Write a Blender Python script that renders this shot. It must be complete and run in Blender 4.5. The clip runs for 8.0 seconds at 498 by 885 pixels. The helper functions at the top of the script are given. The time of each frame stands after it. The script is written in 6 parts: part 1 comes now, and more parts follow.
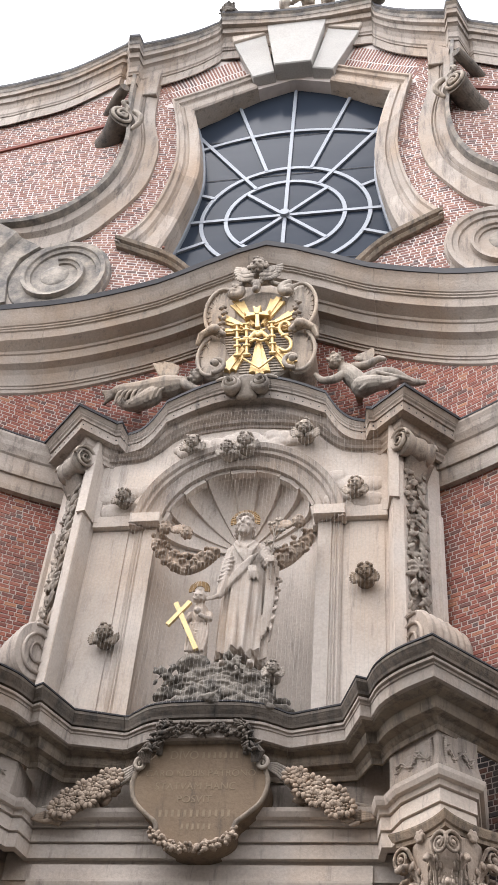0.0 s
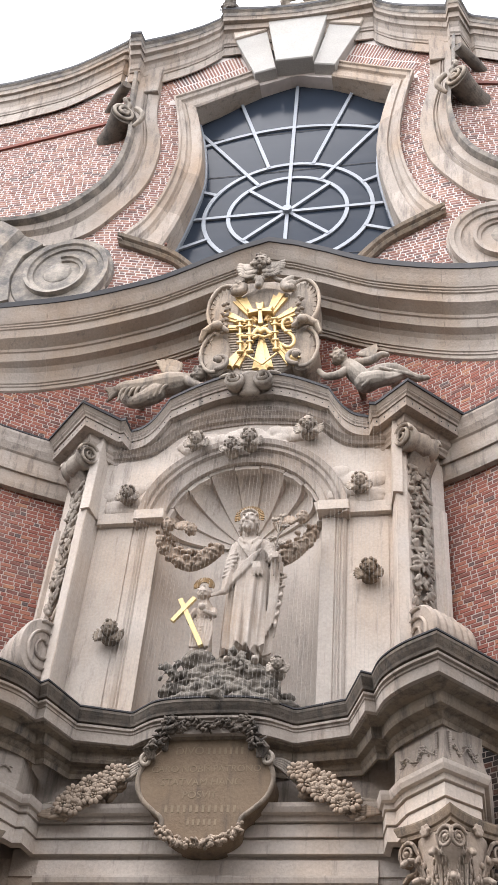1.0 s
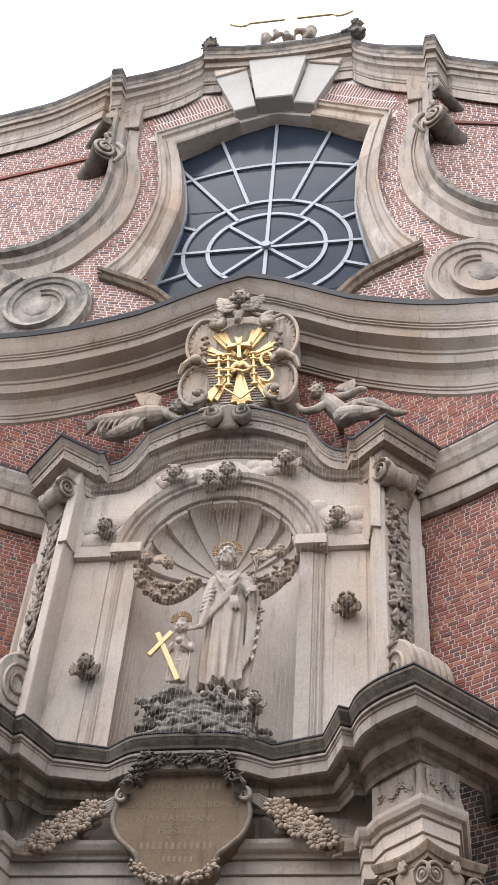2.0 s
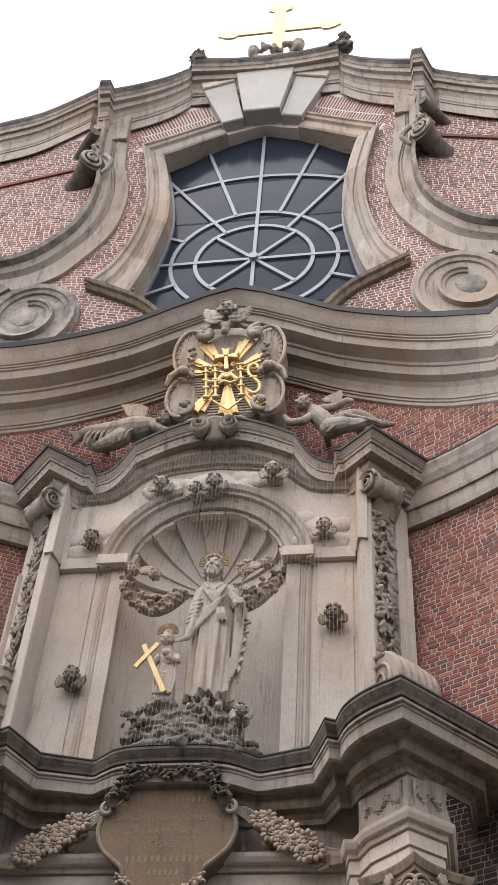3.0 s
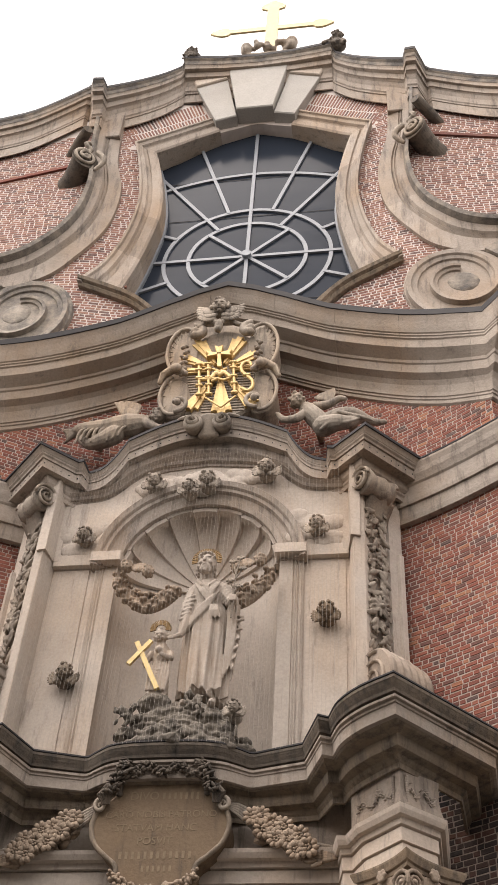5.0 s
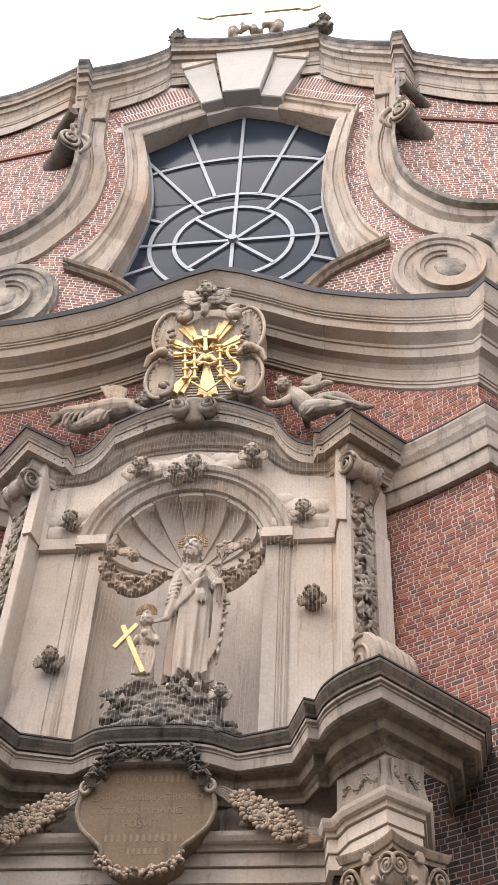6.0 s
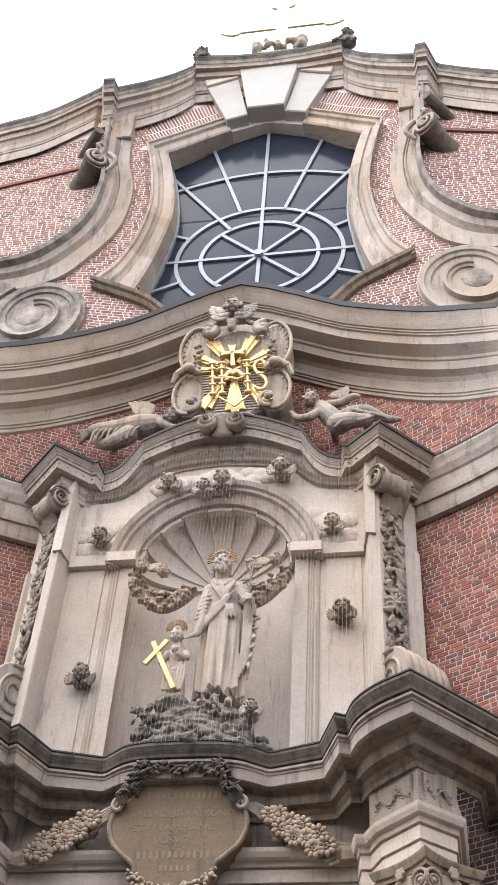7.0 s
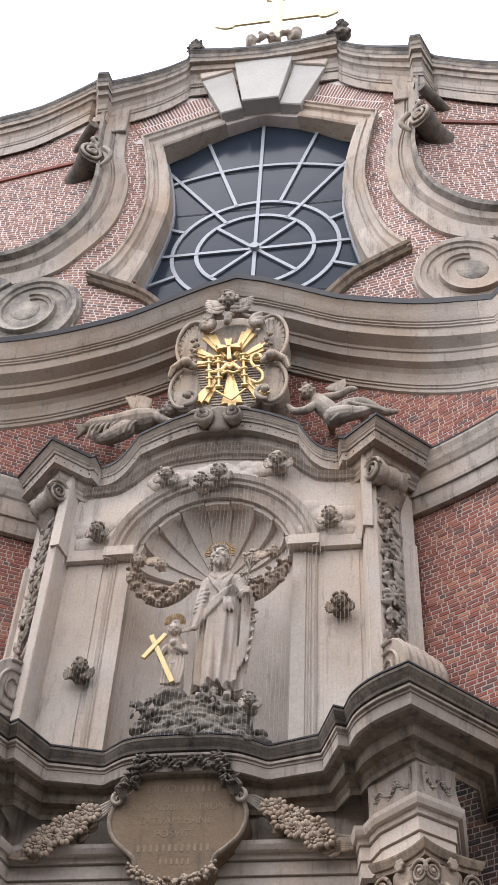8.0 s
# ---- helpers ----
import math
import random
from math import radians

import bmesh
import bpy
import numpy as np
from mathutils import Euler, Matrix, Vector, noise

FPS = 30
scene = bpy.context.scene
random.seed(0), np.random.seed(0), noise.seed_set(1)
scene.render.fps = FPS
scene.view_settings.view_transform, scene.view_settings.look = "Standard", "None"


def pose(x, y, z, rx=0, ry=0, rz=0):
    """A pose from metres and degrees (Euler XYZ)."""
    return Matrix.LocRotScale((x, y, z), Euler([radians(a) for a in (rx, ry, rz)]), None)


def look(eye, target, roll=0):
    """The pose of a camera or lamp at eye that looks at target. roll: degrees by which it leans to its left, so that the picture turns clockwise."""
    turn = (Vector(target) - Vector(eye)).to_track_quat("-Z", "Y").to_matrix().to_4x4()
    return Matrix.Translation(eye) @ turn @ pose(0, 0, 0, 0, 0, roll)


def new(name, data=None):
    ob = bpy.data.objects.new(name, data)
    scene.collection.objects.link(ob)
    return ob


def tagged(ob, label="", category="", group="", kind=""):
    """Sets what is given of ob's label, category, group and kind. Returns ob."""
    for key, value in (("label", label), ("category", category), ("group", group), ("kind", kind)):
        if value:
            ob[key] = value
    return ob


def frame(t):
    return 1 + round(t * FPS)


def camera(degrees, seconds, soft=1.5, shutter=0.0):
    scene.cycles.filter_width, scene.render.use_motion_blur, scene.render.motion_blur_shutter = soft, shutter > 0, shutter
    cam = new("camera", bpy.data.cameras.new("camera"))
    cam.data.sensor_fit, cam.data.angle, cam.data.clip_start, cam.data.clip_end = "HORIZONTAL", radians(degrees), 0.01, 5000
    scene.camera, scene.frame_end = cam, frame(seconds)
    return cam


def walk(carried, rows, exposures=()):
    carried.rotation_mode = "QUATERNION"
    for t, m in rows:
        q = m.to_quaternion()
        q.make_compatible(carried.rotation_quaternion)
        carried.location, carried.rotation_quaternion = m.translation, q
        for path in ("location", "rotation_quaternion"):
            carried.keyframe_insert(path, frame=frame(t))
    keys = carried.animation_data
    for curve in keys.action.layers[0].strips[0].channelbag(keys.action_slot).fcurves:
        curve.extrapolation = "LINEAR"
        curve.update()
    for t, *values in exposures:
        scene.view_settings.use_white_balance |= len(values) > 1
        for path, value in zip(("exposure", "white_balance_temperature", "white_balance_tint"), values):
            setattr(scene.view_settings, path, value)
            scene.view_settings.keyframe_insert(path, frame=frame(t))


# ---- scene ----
cam = camera(24.4, 8.0, soft=1.1)

# ---- the walk: the camera stands in the street and is turned by hand ----
walk(cam, [
    (0, pose(2.024, 0.000, 1.600, 133.900, -4.220, 8.870)),
    (0.5, pose(2.024, -0.010, 1.592, 133.772, -4.145, 9.090)),
    (1, pose(2.024, -0.005, 1.588, 133.715, -4.116, 9.205)),
    (1.5, pose(2.020, -0.004, 1.580, 133.898, -4.029, 9.084)),
    (2, pose(2.022, -0.010, 1.570, 135.505, -3.561, 8.209)),
    (3.5, pose(2.021, -0.002, 1.578, 136.130, -3.101, 7.562)),
    (4, pose(2.020, -0.004, 1.578, 136.051, -2.961, 7.377)),
    (5.5, pose(2.003, -0.005, 1.552, 136.033, -2.918, 7.366)),
    (6, pose(1.990, 0.010, 1.560, 135.340, -2.500, 6.690)),
    (6.5, pose(2.001, 0.012, 1.563, 135.423, -2.541, 6.907)),
    (7, pose(2.019, 0.007, 1.563, 135.962, -3.051, 8.311)),
    (7.5, pose(2.027, 0.002, 1.563, 135.909, -2.972, 8.424)),
    (8, pose(2.027, 0.004, 1.561, 135.622, -2.677, 8.529)),
], exposures=[(0, 2.26, 6350, 13), (1.5, 2.38, 6350, 13), (2.0, 2.11, 6250, 13), (3.5, 1.73, 6800, 15), (4.2, 1.76, 7300, 16), (5.5, 1.97, 7100, 16), (6, 2.2, 6750, 15), (6.5, 2.29, 6500, 14), (7, 2.29, 6350, 14), (7.5, 2.1, 6350, 13), (8, 1.97, 6250, 14)])

# ---- light: a white overcast sky and a very soft sun behind it ----
world = bpy.data.worlds.new("overcast_sky")
scene.world = world
world.use_nodes = True
wn, wl = world.node_tree.nodes, world.node_tree.links
sky = wn.new("ShaderNodeTexSky")
sky.sky_type, sky.sun_disc = "NISHITA", False
sky.sun_elevation, sky.sun_rotation = radians(66), radians(224.6)
sky.dust_density, sky.air_density = 1.5, 1.0
grey = wn.new("ShaderNodeHueSaturation")
grey.inputs["Saturation"].default_value = 0.095
wl.new(sky.outputs[0], grey.inputs["Color"])
wl.new(grey.outputs[0], wn["Background"].inputs["Color"])
wn["Background"].inputs["Strength"].default_value = 0.15
sun = new("sun", bpy.data.lights.new("sun", "SUN"))
sun.data.energy, sun.data.angle, sun.data.color = 0.4, radians(40), (1.0, 0.97, 0.93)
sun.matrix_world = look((-7.2, 1.7, 31.0), (0, 9, 8))


# ---- materials ----
def nodes_of(name):
    m = bpy.data.materials.new(name)
    m.use_nodes = True
    return m, m.node_tree.nodes, m.node_tree.links, m.node_tree.nodes["Principled BSDF"]


def ramp(nt, links, fac, stops):
    r = nt.new("ShaderNodeValToRGB")
    while len(r.color_ramp.elements) < len(stops):
        r.color_ramp.elements.new(0.5)
    for e, (p, c) in zip(r.color_ramp.elements, stops):
        e.position, e.color = p, (*c, 1)
    links.new(fac, r.inputs[0])
    return r.outputs[0]


def tex(nt, links, scale, detail=6, stretch=(1, 1, 1), rough=0.6):
    co = nt.new("ShaderNodeTexCoord")
    mp = nt.new("ShaderNodeMapping")
    mp.inputs["Scale"].default_value = stretch
    links.new(co.outputs["Object"], mp.inputs[0])
    t = nt.new("ShaderNodeTexNoise")
    t.inputs["Scale"].default_value, t.inputs["Detail"].default_value = scale, detail
    t.inputs["Roughness"].default_value = rough
    links.new(mp.outputs[0], t.inputs[0])
    return t.outputs["Fac"]


def mix(nt, links, kind, fac, a, b):
    m = nt.new("ShaderNodeMix")
    m.data_type, m.blend_type = "RGBA", kind
    for sock, v in ((m.inputs[0], fac), (m.inputs[6], a), (m.inputs[7], b)):
        if hasattr(v, "links"):
            links.new(v, sock)
        elif isinstance(v, (int, float)):
            sock.default_value = v
        else:
            sock.default_value = (*v, 1)
    return m.outputs[2]


def bump(nt, links, bsdf, height, strength, dist):
    b = nt.new("ShaderNodeBump")
    b.inputs["Strength"].default_value, b.inputs["Distance"].default_value = strength, dist
    links.new(height, b.inputs["Height"])
    links.new(b.outputs[0], bsdf.inputs["Normal"])


def stone(name, light, mid, dark, soot, grain=0.5, per_piece=0.25, rust=0.72, drip=(3.5, 3.5, 0.55)):
    """Weathered sandstone: grain, blotches, rain streaks of soot, and a shade of its own for each block."""
    m, nt, ln, b = nodes_of(name)
    base = ramp(nt, ln, tex(nt, ln, 2.2, 8), [(0.3, mid), (0.7, light)])
    fine = ramp(nt, ln, tex(nt, ln, 38, 4), [(0.3, (0.58, 0.57, 0.56)), (0.7, (1, 1, 1))])
    c = mix(nt, ln, "MULTIPLY", 0.42, base, fine)
    ochre = ramp(nt, ln, tex(nt, ln, 0.9, 5, (1, 1, 0.7)), [(0.44, (0, 0, 0)), (0.70, (rust, rust, rust))])
    c = mix(nt, ln, "MULTIPLY", ochre, c, (0.95, 0.76, 0.57))
    streak = ramp(nt, ln, tex(nt, ln, 3.0, 8, drip, 0.7), [(0.53 - soot, (0, 0, 0)), (0.72 - soot * 0.5, (0.9, 0.9, 0.9))])
    c = mix(nt, ln, "MIX", streak, c, dark)
    info = nt.new("ShaderNodeObjectInfo")
    tone = ramp(nt, ln, info.outputs["Random"], [(0, (1 - per_piece,) * 3), (1, (1, 1, 1))])
    c = mix(nt, ln, "MULTIPLY", 1.0, c, tone)
    ln.new(c, b.inputs["Base Color"])
    b.inputs["Roughness"].default_value = 0.9
    bump(nt, ln, b, tex(nt, ln, 30, 8), grain, 0.012)
    return m


STONE = stone("sandstone", (0.475, 0.41, 0.352), (0.365, 0.312, 0.265), (0.12, 0.10, 0.088), 0.02)
PALE = stone("pale_sandstone", (0.66, 0.582, 0.508), (0.53, 0.462, 0.40), (0.24, 0.20, 0.17), -0.03, 0.35, rust=0.5)
WORN = stone("sooty_sandstone", (0.32, 0.258, 0.195), (0.205, 0.164, 0.122), (0.05, 0.045, 0.04), 0.06, 0.7)
CARVED = stone("carved_grey_stone", (0.46, 0.40, 0.33), (0.34, 0.29, 0.24), (0.12, 0.10, 0.085), 0.06, 0.6)
DARKROCK = stone("mossy_dark_stone", (0.21, 0.183, 0.15), (0.13, 0.112, 0.092), (0.035, 0.032, 0.028), 0.08, 0.9)
GRIME = stone("grimy_stone", (0.19, 0.155, 0.122), (0.105, 0.087, 0.070), (0.035, 0.033, 0.031), 0.06, 0.7)
LEDGE = stone("grey_cornice_stone", (0.44, 0.378, 0.32), (0.335, 0.284, 0.238), (0.15, 0.127, 0.108), -0.03, 0.6, 0.15)
MOTTLED = stone("lichen_mottled_stone", (0.42, 0.37, 0.31), (0.31, 0.27, 0.225), (0.085, 0.08, 0.078), 0.17, 0.7, 0.1, 0.5, (1.3, 1.3, 1.3))
KEY = stone("white_keystone", (0.49, 0.468, 0.435), (0.43, 0.41, 0.38), (0.30, 0.28, 0.255), -0.10, 0.2, 0.08, rust=0.1)


def brick_material(name, island, stops):
    m, nt, ln, b = nodes_of(name)
    if island:
        src = nt.new("ShaderNodeNewGeometry").outputs["Random Per Island"]
    else:
        src = nt.new("ShaderNodeObjectInfo").outputs["Random"]
    c = ramp(nt, ln, src, stops)
    c = mix(nt, ln, "MULTIPLY", 0.7, c, ramp(nt, ln, tex(nt, ln, 45, 5), [(0.3, (0.6, 0.58, 0.56)), (0.7, (1, 1, 1))]))
    c = mix(nt, ln, "MIX", ramp(nt, ln, tex(nt, ln, 1.1, 6), [(0.55, (0, 0, 0)), (0.85, (0.28, 0.28, 0.28))]), c, (0.40, 0.27, 0.21))
    ln.new(c, b.inputs["Base Color"])
    b.inputs["Roughness"].default_value = 0.88
    bump(nt, ln, b, tex(nt, ln, 70, 5), 0.6, 0.006)
    return m


RED = [(0, (0.10, 0.07, 0.065)), (0.04, (0.14, 0.065, 0.053)), (0.25, (0.195, 0.062, 0.044)), (0.6, (0.26, 0.079, 0.052)), (0.9, (0.31, 0.108, 0.068)), (1, (0.37, 0.165, 0.09))]
PINK = [(0, (0.13, 0.088, 0.08)), (0.15, (0.20, 0.10, 0.083)), (0.5, (0.265, 0.125, 0.095)), (0.85, (0.32, 0.16, 0.118)), (1, (0.37, 0.22, 0.16))]
BRICK, BRICKS = brick_material("red_brick", False, RED), brick_material("red_brickwork", True, RED)
# near-black tones: soot on the right wall, painted shade on the left
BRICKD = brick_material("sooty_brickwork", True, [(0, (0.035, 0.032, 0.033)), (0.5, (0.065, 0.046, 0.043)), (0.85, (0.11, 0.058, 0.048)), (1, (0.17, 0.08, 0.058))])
BRICKU = brick_material("faded_brickwork", True, PINK)


def plain(name, col, rough=0.6, metal=0.0, grain=30, amount=0.5, relief=0.3):
    m, nt, ln, b = nodes_of(name)
    c = mix(nt, ln, "MULTIPLY", amount, col, ramp(nt, ln, tex(nt, ln, grain, 6), [(0.3, (0.5, 0.5, 0.5)), (0.7, (1, 1, 1))]))
    ln.new(c, b.inputs["Base Color"])
    b.inputs["Roughness"].default_value, b.inputs["Metallic"].default_value = rough, metal
    bump(nt, ln, b, tex(nt, ln, grain * 2, 4), relief, 0.005)
    return m


MORTAR = plain("lime_mortar", (0.42, 0.35, 0.305), 0.95, 0, 8, 0.4)
CHALK = plain("white_mortar", (0.60, 0.53, 0.49), 0.95, 0, 8, 0.3)
LEAD = plain("lead_flashing", (0.024, 0.022, 0.024), 0.75, 0.0, 6, 0.5)
GOLD = plain("gilding", (0.66, 0.46, 0.20), 0.5, 0.4, 14, 0.55, 0.7)
ROOFGOLD = plain("bright_gilding", (0.53, 0.41, 0.20), 0.5, 0.15, 12, 0.25)
PALEGOLD = plain("pale_gilding", (0.60, 0.45, 0.21), 0.5, 0.4, 12, 0.4)
BAR = plain("white_painted_iron", (0.235, 0.255, 0.285), 0.5, 0, 20, 0.25)
IRON = plain("dark_iron", (0.03, 0.03, 0.032), 0.6, 0.5)
SKYBLOCK = plain("sky_block_render", (0.19, 0.17, 0.15), 0.9, 0, 2, 0.4)
PAVING = plain("street_paving", (0.07, 0.067, 0.063), 0.9, 0, 3, 0.6)
DARK = plain("unlit_room_black", (0.02, 0.02, 0.022), 0.9)
NETTING = plain("netting_string", (0.42, 0.385, 0.345), 0.8)
BRONZE = plain("tarnished_gilding", (0.17, 0.105, 0.045), 0.5, 0.8, 10, 0.9)


def glass_material():
    m, nt, ln, b = nodes_of("old_window_glass")
    b.inputs["Base Color"].default_value = (0.026, 0.033, 0.046, 1)
    b.inputs["Roughness"].default_value = 0.16
    b.inputs["Specular IOR Level"].default_value = 0.055
    bump(nt, ln, b, tex(nt, ln, 1.6, 3, (0.6, 1, 2.0)), 0.10, 0.03)
    return m


GLASS = glass_material()


# ---- mesh tools ----
def link(name, bm, mat, parent=None, label="", smooth=False):
    me = bpy.data.meshes.new(name)
    bmesh.ops.recalc_face_normals(bm, faces=bm.faces)
    if smooth:
        for f in bm.faces:
            f.smooth = True
    bm.to_mesh(me)
    bm.free()
    me.materials.append(mat)
    ob = new(name, me)
    ob.parent = parent
    return tagged(ob, label)


def part(name, bm, mat, parent, label="", smooth=False):
    return link(name, bm, mat, parent, label, smooth)


def thing(name, label, category, group="", kind="", at=(0, 0, 0)):
    e = new(name)
    e.empty_display_size = 0.2
    e.location = at
    return tagged(e, label, category, group, kind)


def spline(pts, k=6):
    """A smooth curve through the points."""
    P = [Vector(p) for p in pts]
    P = [2 * P[0] - P[1]] + P + [2 * P[-1] - P[-2]]
    out = []
    for i in range(1, len(P) - 2):
        a, b, c, d = P[i - 1:i + 3]
        for j in range(k):
            t = j / k
            out.append(0.5 * (2 * b + (c - a) * t + (2 * a - 5 * b + 4 * c - d) * t * t + (3 * b - a - 3 * c + d) * t ** 3))
    return out + [P[-2]]


def mirror(pts):
    """The right half's points, from the middle outwards, as a whole run from end to end."""
    P = [Vector(p) for p in pts]
    L = [Vector((-p[0], *p[1:])) for p in reversed(P)]
    return (L[:-1] if abs(P[0][0]) < 1e-6 else L) + P


def along(pts, n):
    """n points at even steps along a run of points."""
    P = [Vector(p) for p in pts]
    d = [0.0]
    for a, b in zip(P, P[1:]):
        d.append(d[-1] + (b - a).length)
    out, j = [], 0
    for i in range(n):
        s = d[-1] * i / (n - 1)
        while j < len(P) - 2 and d[j + 1] < s:
            j += 1
        out.append(P[j].lerp(P[j + 1], (s - d[j]) / max(d[j + 1] - d[j], 1e-9)))
    return out


def skin(rings, close=True, caps=True):
    """A mesh through rings of points of one length."""
    bm = bmesh.new()
    V = [[bm.verts.new(p) for p in r] for r in rings]
    n = len(V[0])
    for A, B in zip(V, V[1:]):
        for i in range(n if close else n - 1):
            j = (i + 1) % n
            bm.faces.new((A[i], A[j], B[j], B[i]))
    if caps and close:
        bm.faces.new(V[0])
        bm.faces.new(V[-1])
    return bm


def moulding_rings(front, back, levels):
    """Rings across a moulding that runs along two lines; a level is (height, 0 at the back line to 1 at the front line)."""
    rings = []
    for f, b in zip(front, back):
        f, b = Vector(f), Vector(b)
        ring = [Vector((b.x + (f.x - b.x) * k, b.y + (f.y - b.y) * k, b.z + (f.z - b.z) * max(k, 0) + u)) for u, k in levels]
        rings.append(ring)
    return rings


def moulding(name, front, back, levels, mat, parent, every=0, gap=0.0015):
    """A moulding of stones laid end to end: a stone for each run of about `every` metres."""
    rings = moulding_rings(front, back, levels)
    if not every:
        return [part(name, skin(rings), mat, parent)]
    out, start, run = [], 0, 0.0
    for i in range(1, len(rings)):
        run += (Vector(front[i]) - Vector(front[i - 1])).length
        if run >= every or i == len(rings) - 1:
            chunk = [list(r) for r in rings[start:i + 1]]
            for e, inner in ((0, 1), (-1, -2)):
                for k in range(len(chunk[e])):
                    d = chunk[inner][k] - chunk[e][k]
                    if d.length > gap:
                        chunk[e][k] = chunk[e][k] + d.normalized() * gap
            out.append(part(name, skin(chunk), mat, parent))
            start, run = i, 0.0
    return out


def ribbon(inner, outer, prof, surf, n=40):
    """A flat moulding on a wall between two lines given in (x, z); prof is (0 inner to 1 outer, metres proud of the wall)."""
    A, B = along([(p[0], 0, p[1]) for p in inner], n), along([(p[0], 0, p[1]) for p in outer], n)
    rings = []
    for a, b in zip(A, B):
        ring = []
        for f, d in prof:
            p = a.lerp(b, f)
            ring.append(Vector((p.x, surf(p.x) - d, p.z)))
        rings.append(ring)
    return skin(rings)


def slab(poly, y0, y1, chamfer=0.0):
    """A prism from an outline in (x, z), from y0 (front) to y1, with chamfered front edges."""
    c = Vector((sum(p[0] for p in poly) / len(poly), sum(p[1] for p in poly) / len(poly)))
    def ring(y, inset):
        out = []
        for p in poly:
            d = Vector(p) - c
            q = c + d * (1 - inset / max(d.length, 1e-6))
            out.append(Vector((q.x, y, q.y)))
        return out
    return skin([ring(y0, chamfer), ring(y0 + chamfer, 0), ring(y1, 0)])


def box(bm, lo, hi):
    vs = [bm.verts.new((x, y, z)) for x in (lo[0], hi[0]) for y in (lo[1], hi[1]) for z in (lo[2], hi[2])]
    for f in ((0, 1, 3, 2), (4, 6, 7, 5), (0, 4, 5, 1), (2, 3, 7, 6), (0, 2, 6, 4), (1, 5, 7, 3)):
        bm.faces.new([vs[i] for i in f])


def bar(bm, a, b, r, sides=6, r2=None):
    a, b = Vector(a), Vector(b)
    z = (b - a).normalized()
    x = z.orthogonal().normalized()
    y = z.cross(x)
    R = []
    for p, rr in ((a, r), (b, r if r2 is None else r2)):
        R.append([bm.verts.new(p + (x * math.cos(t) + y * math.sin(t)) * rr) for t in (2 * math.pi * i / sides for i in range(sides))])
    for i in range(sides):
        j = (i + 1) % sides
        bm.faces.new((R[0][i], R[0][j], R[1][j], R[1][i]))
    bm.faces.new(R[0])
    bm.faces.new(R[1])


def blob(bm, p, r, rot=(0, 0, 0), sub=2):
    r = (r, r, r) if isinstance(r, (int, float)) else r
    bmesh.ops.create_icosphere(bm, subdivisions=sub, radius=1, matrix=pose(*p, *rot) @ Matrix.Diagonal((*r, 1)))


def limb(bm, pts, radii, flat=1.0):
    """A tapered, rounded limb through points."""
    P = [Vector(p) for p in pts]
    for (a, ra), (b, rb) in zip(zip(P, radii), list(zip(P, radii))[1:]):
        n = max(2, int((b - a).length / (0.55 * min(ra, rb))) + 1)
        for i in range(n + 1):
            t = i / n
            r = ra + (rb - ra) * t
            blob(bm, a.lerp(b, t), (r, r * flat, r), sub=1)


def tube(bm, pts, radii, sides=10, flat=1.0):
    """A smooth round moulding along a line."""
    P = [Vector(p) for p in pts]
    rings = []
    for i, p in enumerate(P):
        t = (P[min(i + 1, len(P) - 1)] - P[max(i - 1, 0)]).normalized()
        x = t.cross(Vector((0, 1, 0)))
        x = x.normalized() if x.length > 1e-4 else Vector((1, 0, 0))
        y = t.cross(x)
        rings.append([bm.verts.new(p + (x * math.cos(a) + y * flat * math.sin(a)) * radii[i]) for a in (2 * math.pi * k / sides for k in range(sides))])
    for A, B in zip(rings, rings[1:]):
        for k in range(sides):
            j = (k + 1) % sides
            bm.faces.new((A[k], A[j], B[j], B[k]))
    bm.faces.new(rings[0])
    bm.faces.new(rings[-1])


def fuse(ob, voxel, smooth=2):
    """Melts the overlapping forms of a carved piece into one skin."""
    m = ob.modifiers.new("melt", "REMESH")
    m.mode, m.voxel_size, m.use_smooth_shade = "VOXEL", voxel, True
    if smooth:
        s = ob.modifiers.new("soften", "SMOOTH")
        s.factor, s.iterations = 0.5, smooth
    return ob


def carve(name, bm, mat, label, category, voxel=0.016, group="", smooth=2, parent=None):
    ob = link(name, bm, mat, parent, smooth=True)
    if voxel:
        fuse(ob, voxel, smooth)
    return tagged(ob, label, category, group) if parent is None else tagged(ob, label)


# ---- the wall's plan: hollow in the middle of the front ----
def y_low(x):
    x = abs(x)
    if x <= 3.05:
        return 9.48 - 0.12 * x * x
    if x <= 3.35:
        return 8.36 + (x - 3.05) * 0.95
    return 8.65


def y_up(x):
    x = abs(x)
    u = min(max(x - 2.1, 0.0), 0.6)
    return 9.47 - 0.055 * (min(x, 2.1) ** 2 + 4.2 * u - 3.5 * u * u)


def interp(x, table):
    x = abs(x)
    for (a, u), (b, v) in zip(table, table[1:]):
        if x <= b:
            return u + (v - u) * (x - a) / (b - a)
    return table[-1][1]


COR = [(0, 12.86), (0.35, 12.72), (0.75, 12.47), (1.25, 12.1), (1.72, 11.75), (2.22, 11.36), (2.6, 11.08), (3.05, 10.80), (9, 10.8)]
TOP = [(0, 20.95), (1.3, 20.9), (1.31, 20.6), (1.72, 20.3), (2.1, 20.0), (2.55, 19.7), (2.85, 19.45), (3.3, 19.3), (4.15, 19.0), (4.9, 19.0), (9, 19.0)]


